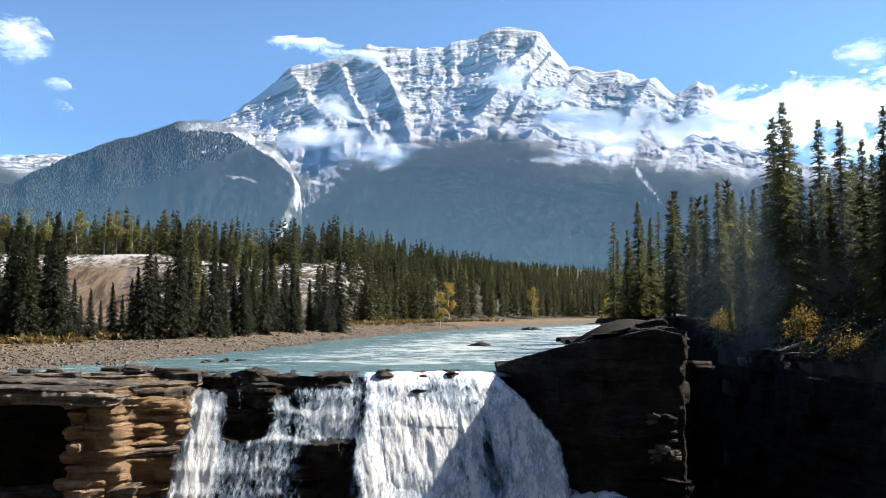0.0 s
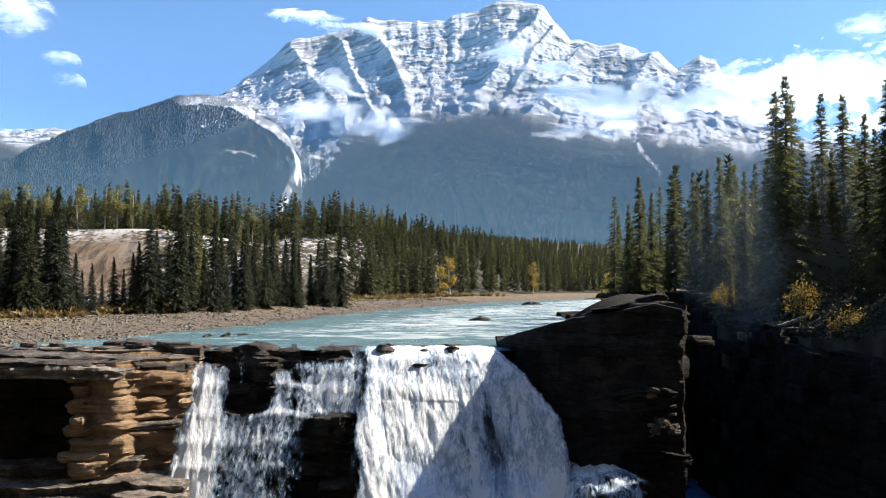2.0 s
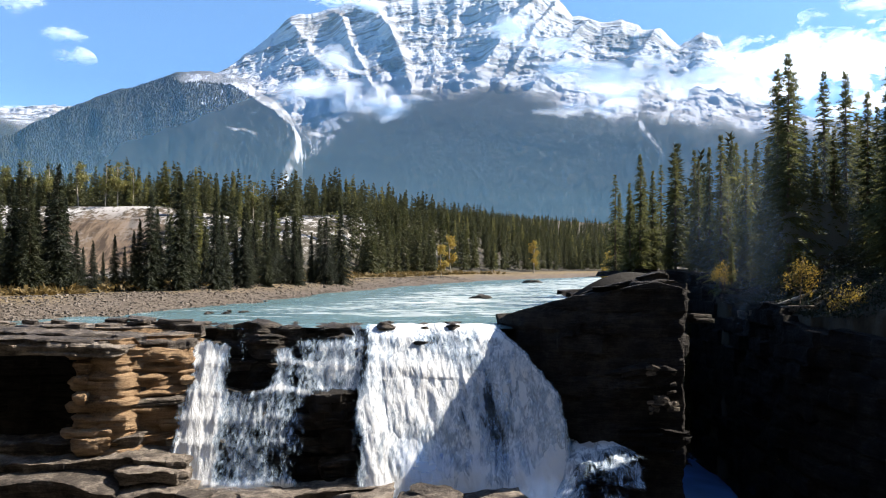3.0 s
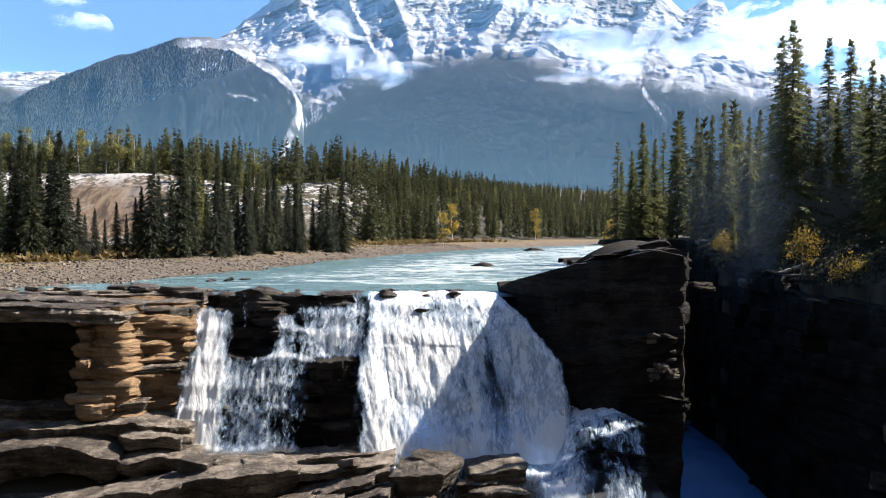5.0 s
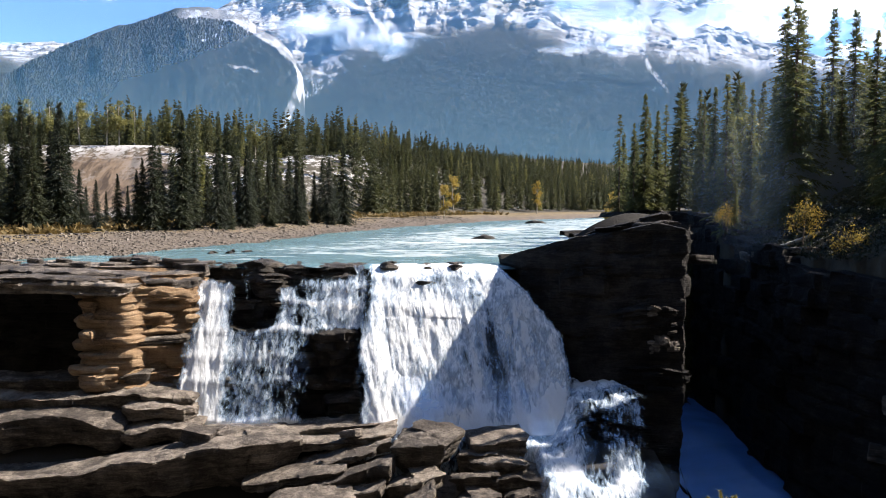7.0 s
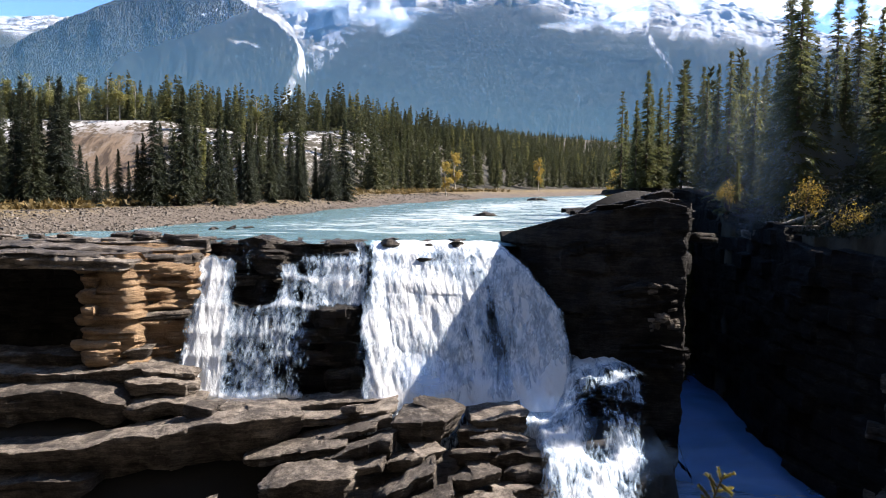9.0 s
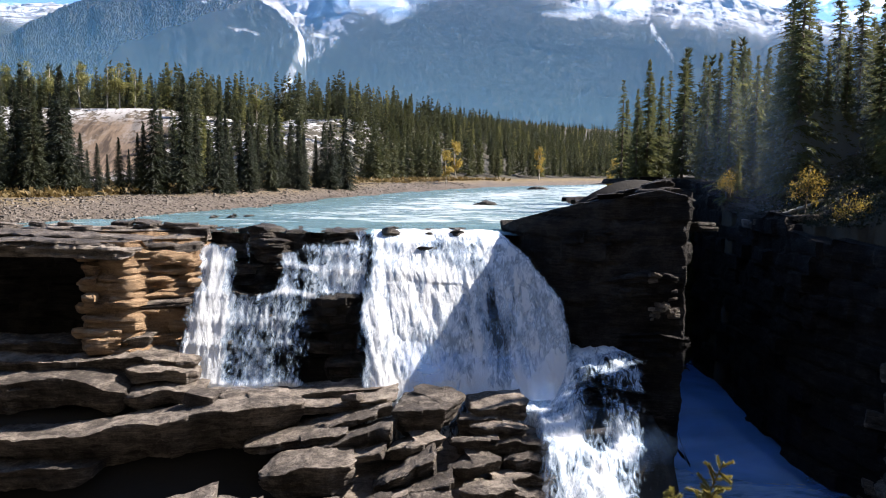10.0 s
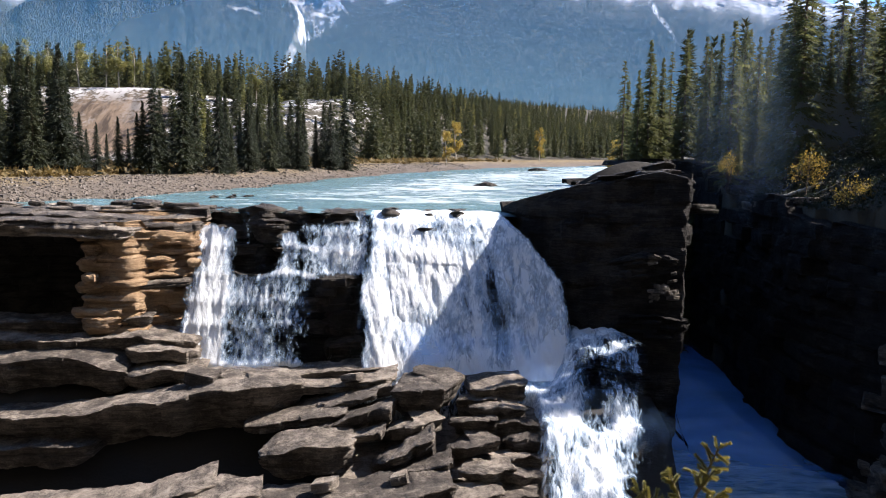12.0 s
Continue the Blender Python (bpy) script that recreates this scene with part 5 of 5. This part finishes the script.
def conifer(name, label, group, mat, **shape):
    crown, tv, tf = conifer_parts(**shape)
    tree = tagged(new(name), label, "tree", group)
    mesh_object("trunk", tv, tf, BARK, tree)
    mesh_object("crown", crown, np.arange(len(crown)).reshape(-1, 3), mat, tree, smooth=False)
    tree.location = (0, -400, -60)
    return tree


def broadleaf(name, label, seed, h, r, mat, leaves=1500, group="", bark=None, low=0.3, size=0.22):
    """Aspen or shrub: forked stem, limbs, and leaf clumps in an uneven crown."""
    rng = np.random.RandomState(seed)
    tree = tagged(new(name), label, "tree" if h > 3 else "shrub", group)
    v, f = [], []

    def limb(p, q, r0, r1):
        p, q = Vector(p), Vector(q)
        side = (q - p).orthogonal().normalized()
        up = (q - p).cross(side).normalized()
        b = len(v)
        for c, rr in ((p, r0), (q, r1)):
            for k in range(6):
                a = k * math.pi / 3
                v.append(c + (side * math.cos(a) + up * math.sin(a)) * rr)
        f.extend([(b + k, b + (k + 1) % 6, b + 6 + (k + 1) % 6, b + 6 + k) for k in range(6)])
    knee = (rng.uniform(-0.05, 0.05) * h, rng.uniform(-0.05, 0.05) * h, h * 0.5)
    for c, rr in (((0, 0, -0.3), 0.016 * h + 0.01), (knee, 0.011 * h + 0.006), ((knee[0] * 1.5, knee[1], h * 0.92), 0.003 * h + 0.003)):
        v += [Vector(c) + Vector((math.cos(k * math.pi / 3), math.sin(k * math.pi / 3), 0)) * rr for k in range(6)]
    for b in (0, 6):
        f += [(b + k, b + (k + 1) % 6, b + 6 + (k + 1) % 6, b + 6 + k) for k in range(6)]
    mesh_object("trunk", v, f, bark or BARK_PALE, tree)
    clumps = []
    for k in range(11):
        z = h * rng.uniform(low, 0.98)
        wide = r * math.sin(math.pi * min(max((z / h - low + 0.12) / (1.15 - low), 0.05), 0.97)) ** 0.7
        a = rng.uniform(0, 6.28)
        tip = np.array([math.cos(a), math.sin(a), 0]) * wide * rng.uniform(0.3, 1.0) + (0, 0, z)
        v, f = [], []
        limb((knee[0] * z / h, knee[1] * z / h, max(z - 0.18 * h, 0.2 * h)), tip, 0.005 * h + 0.003, 0.002 * h + 0.002)
        mesh_object("limb", v, f, bark or BARK_PALE, tree)
        clumps.append((tip, r * rng.uniform(0.25, 0.5)))
    quads = []
    for k in range(leaves):
        c, s = clumps[rng.randint(len(clumps))]
        p = c + rng.normal(size=3) * s * 0.55
        d1, d2 = rng.normal(size=3), rng.normal(size=3)
        d1 /= np.linalg.norm(d1)
        d2 /= np.linalg.norm(d2)
        w = size * rng.uniform(0.6, 1.2)
        quads += [p - d1 * w * 0.5, p + d2 * w * 0.45, p + d1 * w * 0.5, p - d2 * w * 0.4]
    mesh_object("crown", quads, np.arange(len(quads)).reshape(-1, 4), mat, tree, smooth=False)
    tree.location = (0, -400, -60)
    return tree


def plant(tree, x, y, scale=1.0, z=None, turn=None, sink=0.1):
    if z is None:
        z = float(ground_height(np.array([float(x)]), np.array([float(y)]))[0])
    turn = pick.uniform(0, 360) if turn is None else turn
    return copy_thing(tree, pose(x, y, z - sink, 0, 0, turn) @ Matrix.Scale(scale, 4))


def retire(tree):
    for o in (*tree.children_recursive, tree):
        bpy.data.objects.remove(o)


def across(bearing_x, y):
    """Metres to the side at y metres ahead, from the side step per metre."""
    return bearing_x * y


# spruces along the left bank
BANK = [conifer("spruce", "tall dark green spruce on the river bank", "spruces along the bank", NEEDLES,
                seed=s, h=12.0, r=rr, levels=46, branches=12, sprays=13, droop=0.50, base=0.03, size=0.33, sparse=0.04, taper=0.9) for s, rr in ((1, 2.5), (2, 2.1), (3, 2.7), (4, 1.8))]
# side step per metre ahead, and height in metres; the line of the bank gives the distance
BANK_ROWS = [
    (-0.555, 9.8), (-0.52, 9.6), (-0.498, 8.4), (-0.489, 8.0), (-0.464, 11.0), (-0.442, 5.4), (-0.422, 4.6), (-0.396, 5.2), (-0.373, 5.6), (-0.366, 6.7),
    (-0.353, 9.3), (-0.341, 4.4), (-0.318, 10.9), (-0.303, 7.7), (-0.275, 8.7), (-0.261, 4.8), (-0.241, 8.6), (-0.214, 8.4), (-0.18, 8.2), (-0.174, 7.0), (-0.142, 8.6), (-0.125, 10.8),
]
BANK_MORE = [(-0.51, 11.0), (-0.50, 10.2), (-0.468, 10.0), (-0.434, 4.0), (-0.345, 8.0), (-0.312, 8.6), (-0.268, 8.0), (-0.237, 8.2), (-0.206, 8.6), (-0.19, 8.0), (-0.15, 8.4), (-0.54, 10.5), (-0.476, 9.0), (-0.455, 8.4), (-0.384, 4.2), (-0.33, 7.0), (-0.288, 6.6), (-0.228, 7.4), (-0.2, 6.2), (-0.16, 6.6), (-0.135, 6.6), (-0.41, 3.6), (-0.25, 6.4)]
for k, (a, h) in enumerate(BANK_ROWS + BANK_MORE):
    y = float(np.interp(a, [-0.56, -0.46, -0.315, -0.26, -0.19, -0.125], [67, 71, 78, 83, 95, 111])) + (pick.uniform(-1, 1) if k < len(BANK_ROWS) else pick.uniform(4, 10))
    plant(pick.choice(BANK), a * y, y, h / 12.0)

# conifers on the far side of the gorge
EAST = [conifer("pine", "tall slender conifer above the gorge", "conifers above the gorge", NEEDLES_WARM,
                seed=s, h=17.0, r=rr, levels=62, branches=8, sprays=12, droop=0.38, size=0.42, sparse=sp, base=0.05, taper=0.8) for s, rr, sp in ((11, 2.9, 0.15), (12, 2.4, 0.3), (13, 3.3, 0.2), (14, 2.1, 0.35), (15, 2.7, 0.55))]
EAST_ROWS = [
    (0.205, 74, 11.0), (0.222, 78, 10.0), (0.235, 72, 11.0), (0.250, 76, 9.5), (0.265, 70, 9.6), (0.277, 74, 10.5), (0.293, 66, 13.5), (0.305, 72, 10),
    (0.318, 68, 10.5), (0.332, 62, 12.2), (0.345, 68, 11.0), (0.362, 64, 10.2), (0.375, 70, 11), (0.388, 62, 10.0), (0.400, 58, 15.4), (0.413, 56, 16.2),
    (0.420, 58, 14.5), (0.432, 60, 11.0), (0.445, 56, 9.0), (0.456, 60, 14.6), (0.468, 56, 10.0), (0.482, 58, 14.2), (0.495, 62, 12.0), (0.508, 56, 12.4),
]
# steps past 0.53 stand out of view, added to shade brink and outcrop
EAST_SHADE_AND_MORE = [(0.536, 48.9, 13), (0.568, 50.2, 15), (0.596, 50.3, 15), (0.556, 48.8, 14), (0.585, 49.6, 15), (0.56, 53.5, 12), (0.60, 45.5, 14), (0.585, 49.5, 14), (0.65, 44.8, 14), (0.68, 46.2, 15), (0.62, 46, 14), (0.66, 55, 15), (0.58, 57, 13), (0.80, 47, 15), (0.64, 60, 14), (0.52, 60, 12.0), (0.532, 54, 11.0), (0.545, 58, 13), (0.56, 62, 13), (0.46, 70, 12), (0.35, 76, 12), (0.26, 84, 11), (0.30, 82, 12), (0.21, 90, 11), (0.42, 66, 12), (0.39, 74, 12), (0.50, 70, 13), (0.54, 70, 14), (0.24, 92, 12)]
EAST_LOW = [(pick.uniform(0.215, 0.56), pick.uniform(62, 82), pick.uniform(3.5, 9.0)) for _ in range(62)]
for a, y, h in EAST_ROWS + EAST_SHADE_AND_MORE + EAST_LOW:
    plant(pick.choice(EAST), across(a, y), y, h / 17.0)

# woods on the rise: one mass of many trees
def wood_mass(name, places, seed, mat, label):
    rng = np.random.RandomState(seed)
    kinds = [conifer_parts(seed=70 + k, h=12.0, r=1.8, levels=17, branches=6, sprays=3, droop=0.45, size=0.75, base=0.10)[0] for k in range(4)]
    chunks = []
    heights = ground_height(*np.array([p[:2] for p in places]).T)
    for (x, y, h), z in zip(places, heights):
        c = kinds[rng.randint(4)] * (h / 12.0)
        t = rng.uniform(0, 6.28)
        chunks.append(np.stack([c[:, 0] * math.cos(t) - c[:, 1] * math.sin(t) + x, c[:, 0] * math.sin(t) + c[:, 1] * math.cos(t) + y, c[:, 2] + z], -1))
    v = np.concatenate(chunks)
    me = bpy.data.meshes.new(name)
    n = len(v)
    me.vertices.add(n)
    me.vertices.foreach_set("co", v.astype(np.float32).ravel())
    me.loops.add(n)
    me.loops.foreach_set("vertex_index", np.arange(n, dtype=np.int32))
    me.polygons.add(n // 3)
    me.polygons.foreach_set("loop_start", np.arange(0, n, 3, dtype=np.int32))
    me.update(calc_edges=True)
    me.materials.append(mat)
    tagged(new(name, me), label, "forest", kind="stuff")


rng = np.random.RandomState(31)
west, pale_west = [], []
while len(west) < 6200:
    y = 98 + 850 * rng.rand() ** 1.6
    a = rng.uniform(-0.62, 0.27)
    x = a * y
    if np.interp(y, SHORE_Y, SHORE_X) - x < 20 + 8 * (y > 190):
        continue
    if y < 188 and -0.475 < a < -0.335:
        continue
    if y < 188 and a < -0.10 and rng.rand() < 0.78:
        continue
    (pale_west if rng.rand() < 0.035 + 0.05 * (y > 185) else west).append((x, y, 7.0 + 4.5 * rng.rand() ** 1.5))
wood_mass("west_wood", west, 5, NEEDLES_MID, "dense dark conifer forest on the snow-patched rise")
wood_mass("aspen_wood", pale_west, 9, LEAF_LIME, "yellow-green trees scattered through the conifer forest")
back = [(a * y, y, rng.uniform(9, 14)) for a, y in zip(rng.uniform(0.17, 0.75, 160), rng.uniform(78, 170, 160)) if a * y - np.interp(y, RIGHT_Y, RIGHT_X) > 3]
wood_mass("east_wood", back, 6, NEEDLES_MID, "dense conifer forest behind the gorge")

# aspens and shrubs in autumn colour
ASPEN = [broadleaf("aspen", "yellow-green autumn aspen among dark conifers", s, 9.0, 2.0, LEAF_LIME, 1300, "autumn aspens", low=0.35, size=0.36) for s in (1, 2, 3)]
GOLD = [broadleaf("golden_aspen", "golden autumn aspen on the river flat", s, 7.0, 1.3, LEAF_GOLD, 800, "golden aspens", low=0.3, size=0.36) for s in (4, 5)]
SHRUB = [broadleaf("golden_shrub", "golden-leaved shrub on the gorge brink", s, 2.6, 1.2, LEAF_GOLD, 900, "golden shrubs", BARK, 0.15, 0.14) for s in (6, 7)]
for a, y, h in ((-0.53, 190, 9), (-0.50, 192, 10), (-0.475, 190, 9.5), (-0.44, 191, 10), (-0.408, 191, 10.5), (-0.393, 192, 10), (-0.375, 193, 9), (-0.335, 195, 9), (-0.30, 196, 9), (-0.23, 200, 9), (-0.19, 205, 8)):
    plant(pick.choice(ASPEN), a * y, y, h / 9.0)
for a, y, h in ((-0.003, 150, 6.5), (0.008, 190, 9.0), (0.107, 200, 7.5), (0.199, 130, 7.0), (0.195, 100, 5.0)):
    plant(pick.choice(GOLD), a * y, y, h / 7.0)
for a, y, h in ((0.346, 66, 8.5), (0.362, 68, 7.0), (0.52, 60, 7.0)):
    plant(pick.choice(ASPEN), across(a, y), y, h / 9.0)
for x, y, z, h in ((21.3, 50, 1.6, 2.3), (22.3, 46, 0.1, 2.4), (23.4, 46.5, 0.5, 1.8), (17.6, 52.5, 2.2, 1.6)):
    plant(pick.choice(SHRUB), x, y, h / 2.6, z)
for x, y, z, h in ((17.9, 52, 2.5, 2.9), (22.6, 54, 2.6, 2.3)):
    plant(EAST[3], x, y, h / 17.0, z)
for kind in BANK + EAST + ASPEN + GOLD + SHRUB:
    retire(kind)


def log(p, q, r, seed):
    """A weathered trunk: slightly bent, tapered and knotty."""
    p, q = Vector(p), Vector(q)
    axis = (q - p)
    s, u = axis.orthogonal().normalized(), axis.cross(axis.orthogonal()).normalized()
    verts, faces, rings, sides = [], [], 14, 9
    for k in range(rings):
        f = k / (rings - 1)
        c = p + axis * f + u * 0.12 * math.sin(f * 3.0 + seed)
        rr = r * (1 - 0.45 * f) * (0.55 if k in (0, rings - 1) else 1)
        for j in range(sides):
            w = j * 2 * math.pi / sides
            k2 = rr * (1 + 0.16 * math.sin(7 * j + 3 * k + seed))
            verts.append(c + (s * math.cos(w) + u * math.sin(w)) * k2)
    for k in range(rings - 1):
        faces += [(k * sides + j, k * sides + (j + 1) % sides, (k + 1) * sides + (j + 1) % sides, (k + 1) * sides + j) for j in range(sides)]
    faces += [tuple(reversed(range(sides))), tuple((rings - 1) * sides + j for j in range(sides))]
    tagged(mesh_object("fallen_log", verts, faces, BARK_PALE), "weathered grey fallen log on the gorge brink", "log", "fallen logs")


for p, q, r in (((20.9, 53.0), (23.4, 52.2), 0.17), ((22.2, 51.0), (24.6, 50.4), 0.13), ((23.0, 49.0), (26.4, 50.2), 0.15), ((25.4, 48.0), (27.2, 46.6), 0.12)):
    zp, zq = (float(ground_height(np.array([c[0]]), np.array([c[1]]))[0]) + r * 0.8 for c in (p, q))
    log((*p, zp), (*q, zq), r, p[0])

# undergrowth on the brink and along the grassy edge of the bank
def undergrowth(name, places, seed, mat, label, size):
    rng = np.random.RandomState(seed)
    tris = []
    heights = ground_height(*np.array([p[:2] for p in places]).T)
    for (x, y, hh), z in zip(places, heights):
        m = 26
        p = np.stack([x + rng.normal(size=m) * hh * 0.5, y + rng.normal(size=m) * hh * 0.5, z + rng.uniform(0, hh, m)], -1)
        d1, d2 = rng.normal(size=(m, 3)) * size, rng.normal(size=(m, 3)) * size * 0.5
        d1[:, 2] = np.abs(d1[:, 2])
        tris.append(np.stack([p - d2, p + d2, p + d1], 1))
    v = np.concatenate(tris).reshape(-1, 3)
    ob = mesh_object(name, v, np.arange(len(v)).reshape(-1, 3), mat, smooth=False)
    tagged(ob, label, "undergrowth", kind="stuff")


rng = np.random.RandomState(44)
undergrowth("brink_undergrowth", [(rng.uniform(20.5, 40), rng.uniform(43, 66), rng.uniform(0.2, 0.55)) for _ in range(3200)], 45, NEEDLES, "low dark undergrowth under the trees on the gorge brink", 0.07)
edge = []
while len(edge) < 700:
    y = rng.uniform(62, 190)
    x = float(np.interp(y, SHORE_Y, SHORE_X)) - rng.uniform(12, 30)
    edge.append((x, y, rng.uniform(0.2, 0.7)))
undergrowth("bank_scrub", edge, 46, foliage("dry_scrub", (0.05, 0.045, 0.02), (0.12, 0.09, 0.035), (0.24, 0.17, 0.06), 0.3), "dry brown scrub along the grassy river bank", 0.25)


def gravel_stones(count, seed):
    """Loose stones on the gravel bar, far too many to count."""
    rng = np.random.RandomState(seed)
    cube = np.array([[-1, -1, -1], [1, -1, -1], [1, 1, -1], [-1, 1, -1], [-0.6, -0.6, 1], [0.6, -0.6, 1], [0.6, 0.6, 1], [-0.6, 0.6, 1]])
    quads = np.array([[0, 1, 5, 4], [1, 2, 6, 5], [2, 3, 7, 6], [3, 0, 4, 7], [4, 5, 6, 7]])
    y = 50 + 110 * rng.rand(count) ** 1.6
    x = np.interp(y, SHORE_Y, SHORE_X) - 0.5 + 1.0 - 12.0 * rng.rand(count) ** 1.5
    z = ground_height(x, y)
    s = np.exp(rng.normal(-2.75, 0.45, count))
    t = rng.uniform(0, 6.28, count)
    v = cube[None] * np.stack([s, s * rng.uniform(0.6, 1.0, count), s * rng.uniform(0.35, 0.7, count)], -1)[:, None] * rng.uniform(0.75, 1.2, (count, 8, 1))
    v = np.stack([v[..., 0] * np.cos(t)[:, None] - v[..., 1] * np.sin(t)[:, None], v[..., 0] * np.sin(t)[:, None] + v[..., 1] * np.cos(t)[:, None], v[..., 2]], -1)
    v = v + np.stack([x, y, z], -1)[:, None]
    f = (np.arange(count)[:, None, None] * 8 + quads[None]).reshape(-1, 4)
    m, tr, p = material("river_stones")
    island = tr.nodes.new("ShaderNodeNewGeometry").outputs["Random Per Island"]
    grain = noise_tex(tr, world_place(tr), 8.0, 5, 0.7)
    k = math_node(tr, "ADD", math_node(tr, "MULTIPLY", island, 0.6), math_node(tr, "MULTIPLY", grain, 0.4))
    link(tr, ramp(tr, k, [(0.2, (0.034, 0.029, 0.024)), (0.5, (0.080, 0.068, 0.055)), (0.85, (0.21, 0.185, 0.16))]), p.inputs["Base Color"])
    p.inputs["Roughness"].default_value = 0.85
    tagged(mesh_object("gravel_stones", v.reshape(-1, 3), f, m, smooth=False), "rounded grey and brown stones strewn over the gravel bar", "stones", kind="stuff")


gravel_stones(16000, 47)


# young spruce under the lookout: a leaning leader and side shoots, thick with short needles
def needle_shoot(p, q, needles, length, rng):
    p, q = np.array(p), np.array(q)
    axis = (q - p) / np.linalg.norm(q - p)
    t = rng.uniform(0, 1, needles)
    c = p[None] + (q - p)[None] * t[:, None]
    d = rng.normal(size=(needles, 3))
    d -= (d @ axis)[:, None] * axis
    d /= np.linalg.norm(d, axis=1)[:, None]
    d = d + axis * rng.uniform(0.5, 1.1, needles)[:, None]
    d /= np.linalg.norm(d, axis=1)[:, None]
    s = length * rng.uniform(0.7, 1.2, needles)
    w = np.cross(d, axis) * (0.16 * s)[:, None]
    return np.stack([c - w, c + w, c + d * s[:, None]], 1)


def young_spruce(x, y, z):
    rng = np.random.RandomState(91)
    tree = tagged(new("young_spruce"), "young yellow-green spruce below the lookout", "tree")
    bark_v, bark_f, needles = [], [], []

    def stem(p, q, r0, r1):
        b = len(bark_v)
        axis = Vector(q) - Vector(p)
        s = axis.orthogonal().normalized()
        u = axis.cross(s).normalized()
        for c, rr in ((Vector(p), r0), (Vector(q), r1)):
            for k in range(6):
                bark_v.append(c + (s * math.cos(k * 1.0472) + u * math.sin(k * 1.0472)) * rr)
        bark_f.extend([(b + k, b + (k + 1) % 6, b + 6 + (k + 1) % 6, b + 6 + k) for k in range(6)])

    def bough(p, q, n, r0=0.012):
        p, q = np.array(p), np.array(q)
        stem(p, q, r0, 0.005)
        needles.append(needle_shoot(p + (q - p) * 0.35, q, 260, 0.045, rng))
        side = np.cross(q - p, (0, 1, 0.2))
        side /= np.linalg.norm(side)
        for k in range(n):
            f = 0.30 + 0.66 * (k + rng.rand()) / n
            a = p + (q - p) * f
            ll = np.linalg.norm(q - p) * rng.uniform(0.20, 0.34) * (1.15 - 0.5 * f)
            dirn = (q - p) / np.linalg.norm(q - p) * 0.6 + side * rng.choice((-1, 1)) * rng.uniform(0.5, 1.0) + rng.normal(size=3) * 0.35
            dirn /= np.linalg.norm(dirn)
            stem(a, a + dirn * ll, 0.006, 0.003)
            needles.append(needle_shoot(a, a + dirn * ll, int(120 + 900 * ll), 0.042, rng))
    stem((0, 0, 0), (0.10, 0, 1.75), 0.05, 0.03)
    bough((0.10, 0, 1.75), (0.42, 0.0, 2.52), 14, 0.022)
    bough((0.16, 0, 1.9), (0.30, -0.2, 2.3), 6)
    bough((0.06, 0, 1.75), (-0.14, 0.05, 2.18), 10, 0.016)
    bough((0.02, 0, 1.5), (-0.50, 0.05, 1.98), 10, 0.016)
    bough((0.12, 0, 1.7), (0.55, 0.1, 1.95), 9, 0.014)
    bough((0.08, 0, 1.4), (0.30, -0.5, 1.8), 9, 0.014)
    bough((0.04, 0, 1.2), (-0.45, -0.4, 1.6), 9, 0.014)
    bough((0.06, 0, 1.2), (0.60, 0.35, 1.55), 9, 0.014)
    mesh_object("trunk", bark_v, bark_f, BARK, tree)
    v = np.concatenate(needles).reshape(-1, 3)
    mesh_object("crown", v, np.arange(len(v)).reshape(-1, 3), foliage("young_needles", (0.05, 0.07, 0.018), (0.14, 0.15, 0.04), (0.34, 0.28, 0.07), 0.4, 3.0), tree, smooth=False)
    tree.location = (x, y, z)


young_spruce(2.66, 9.0, -2.05)
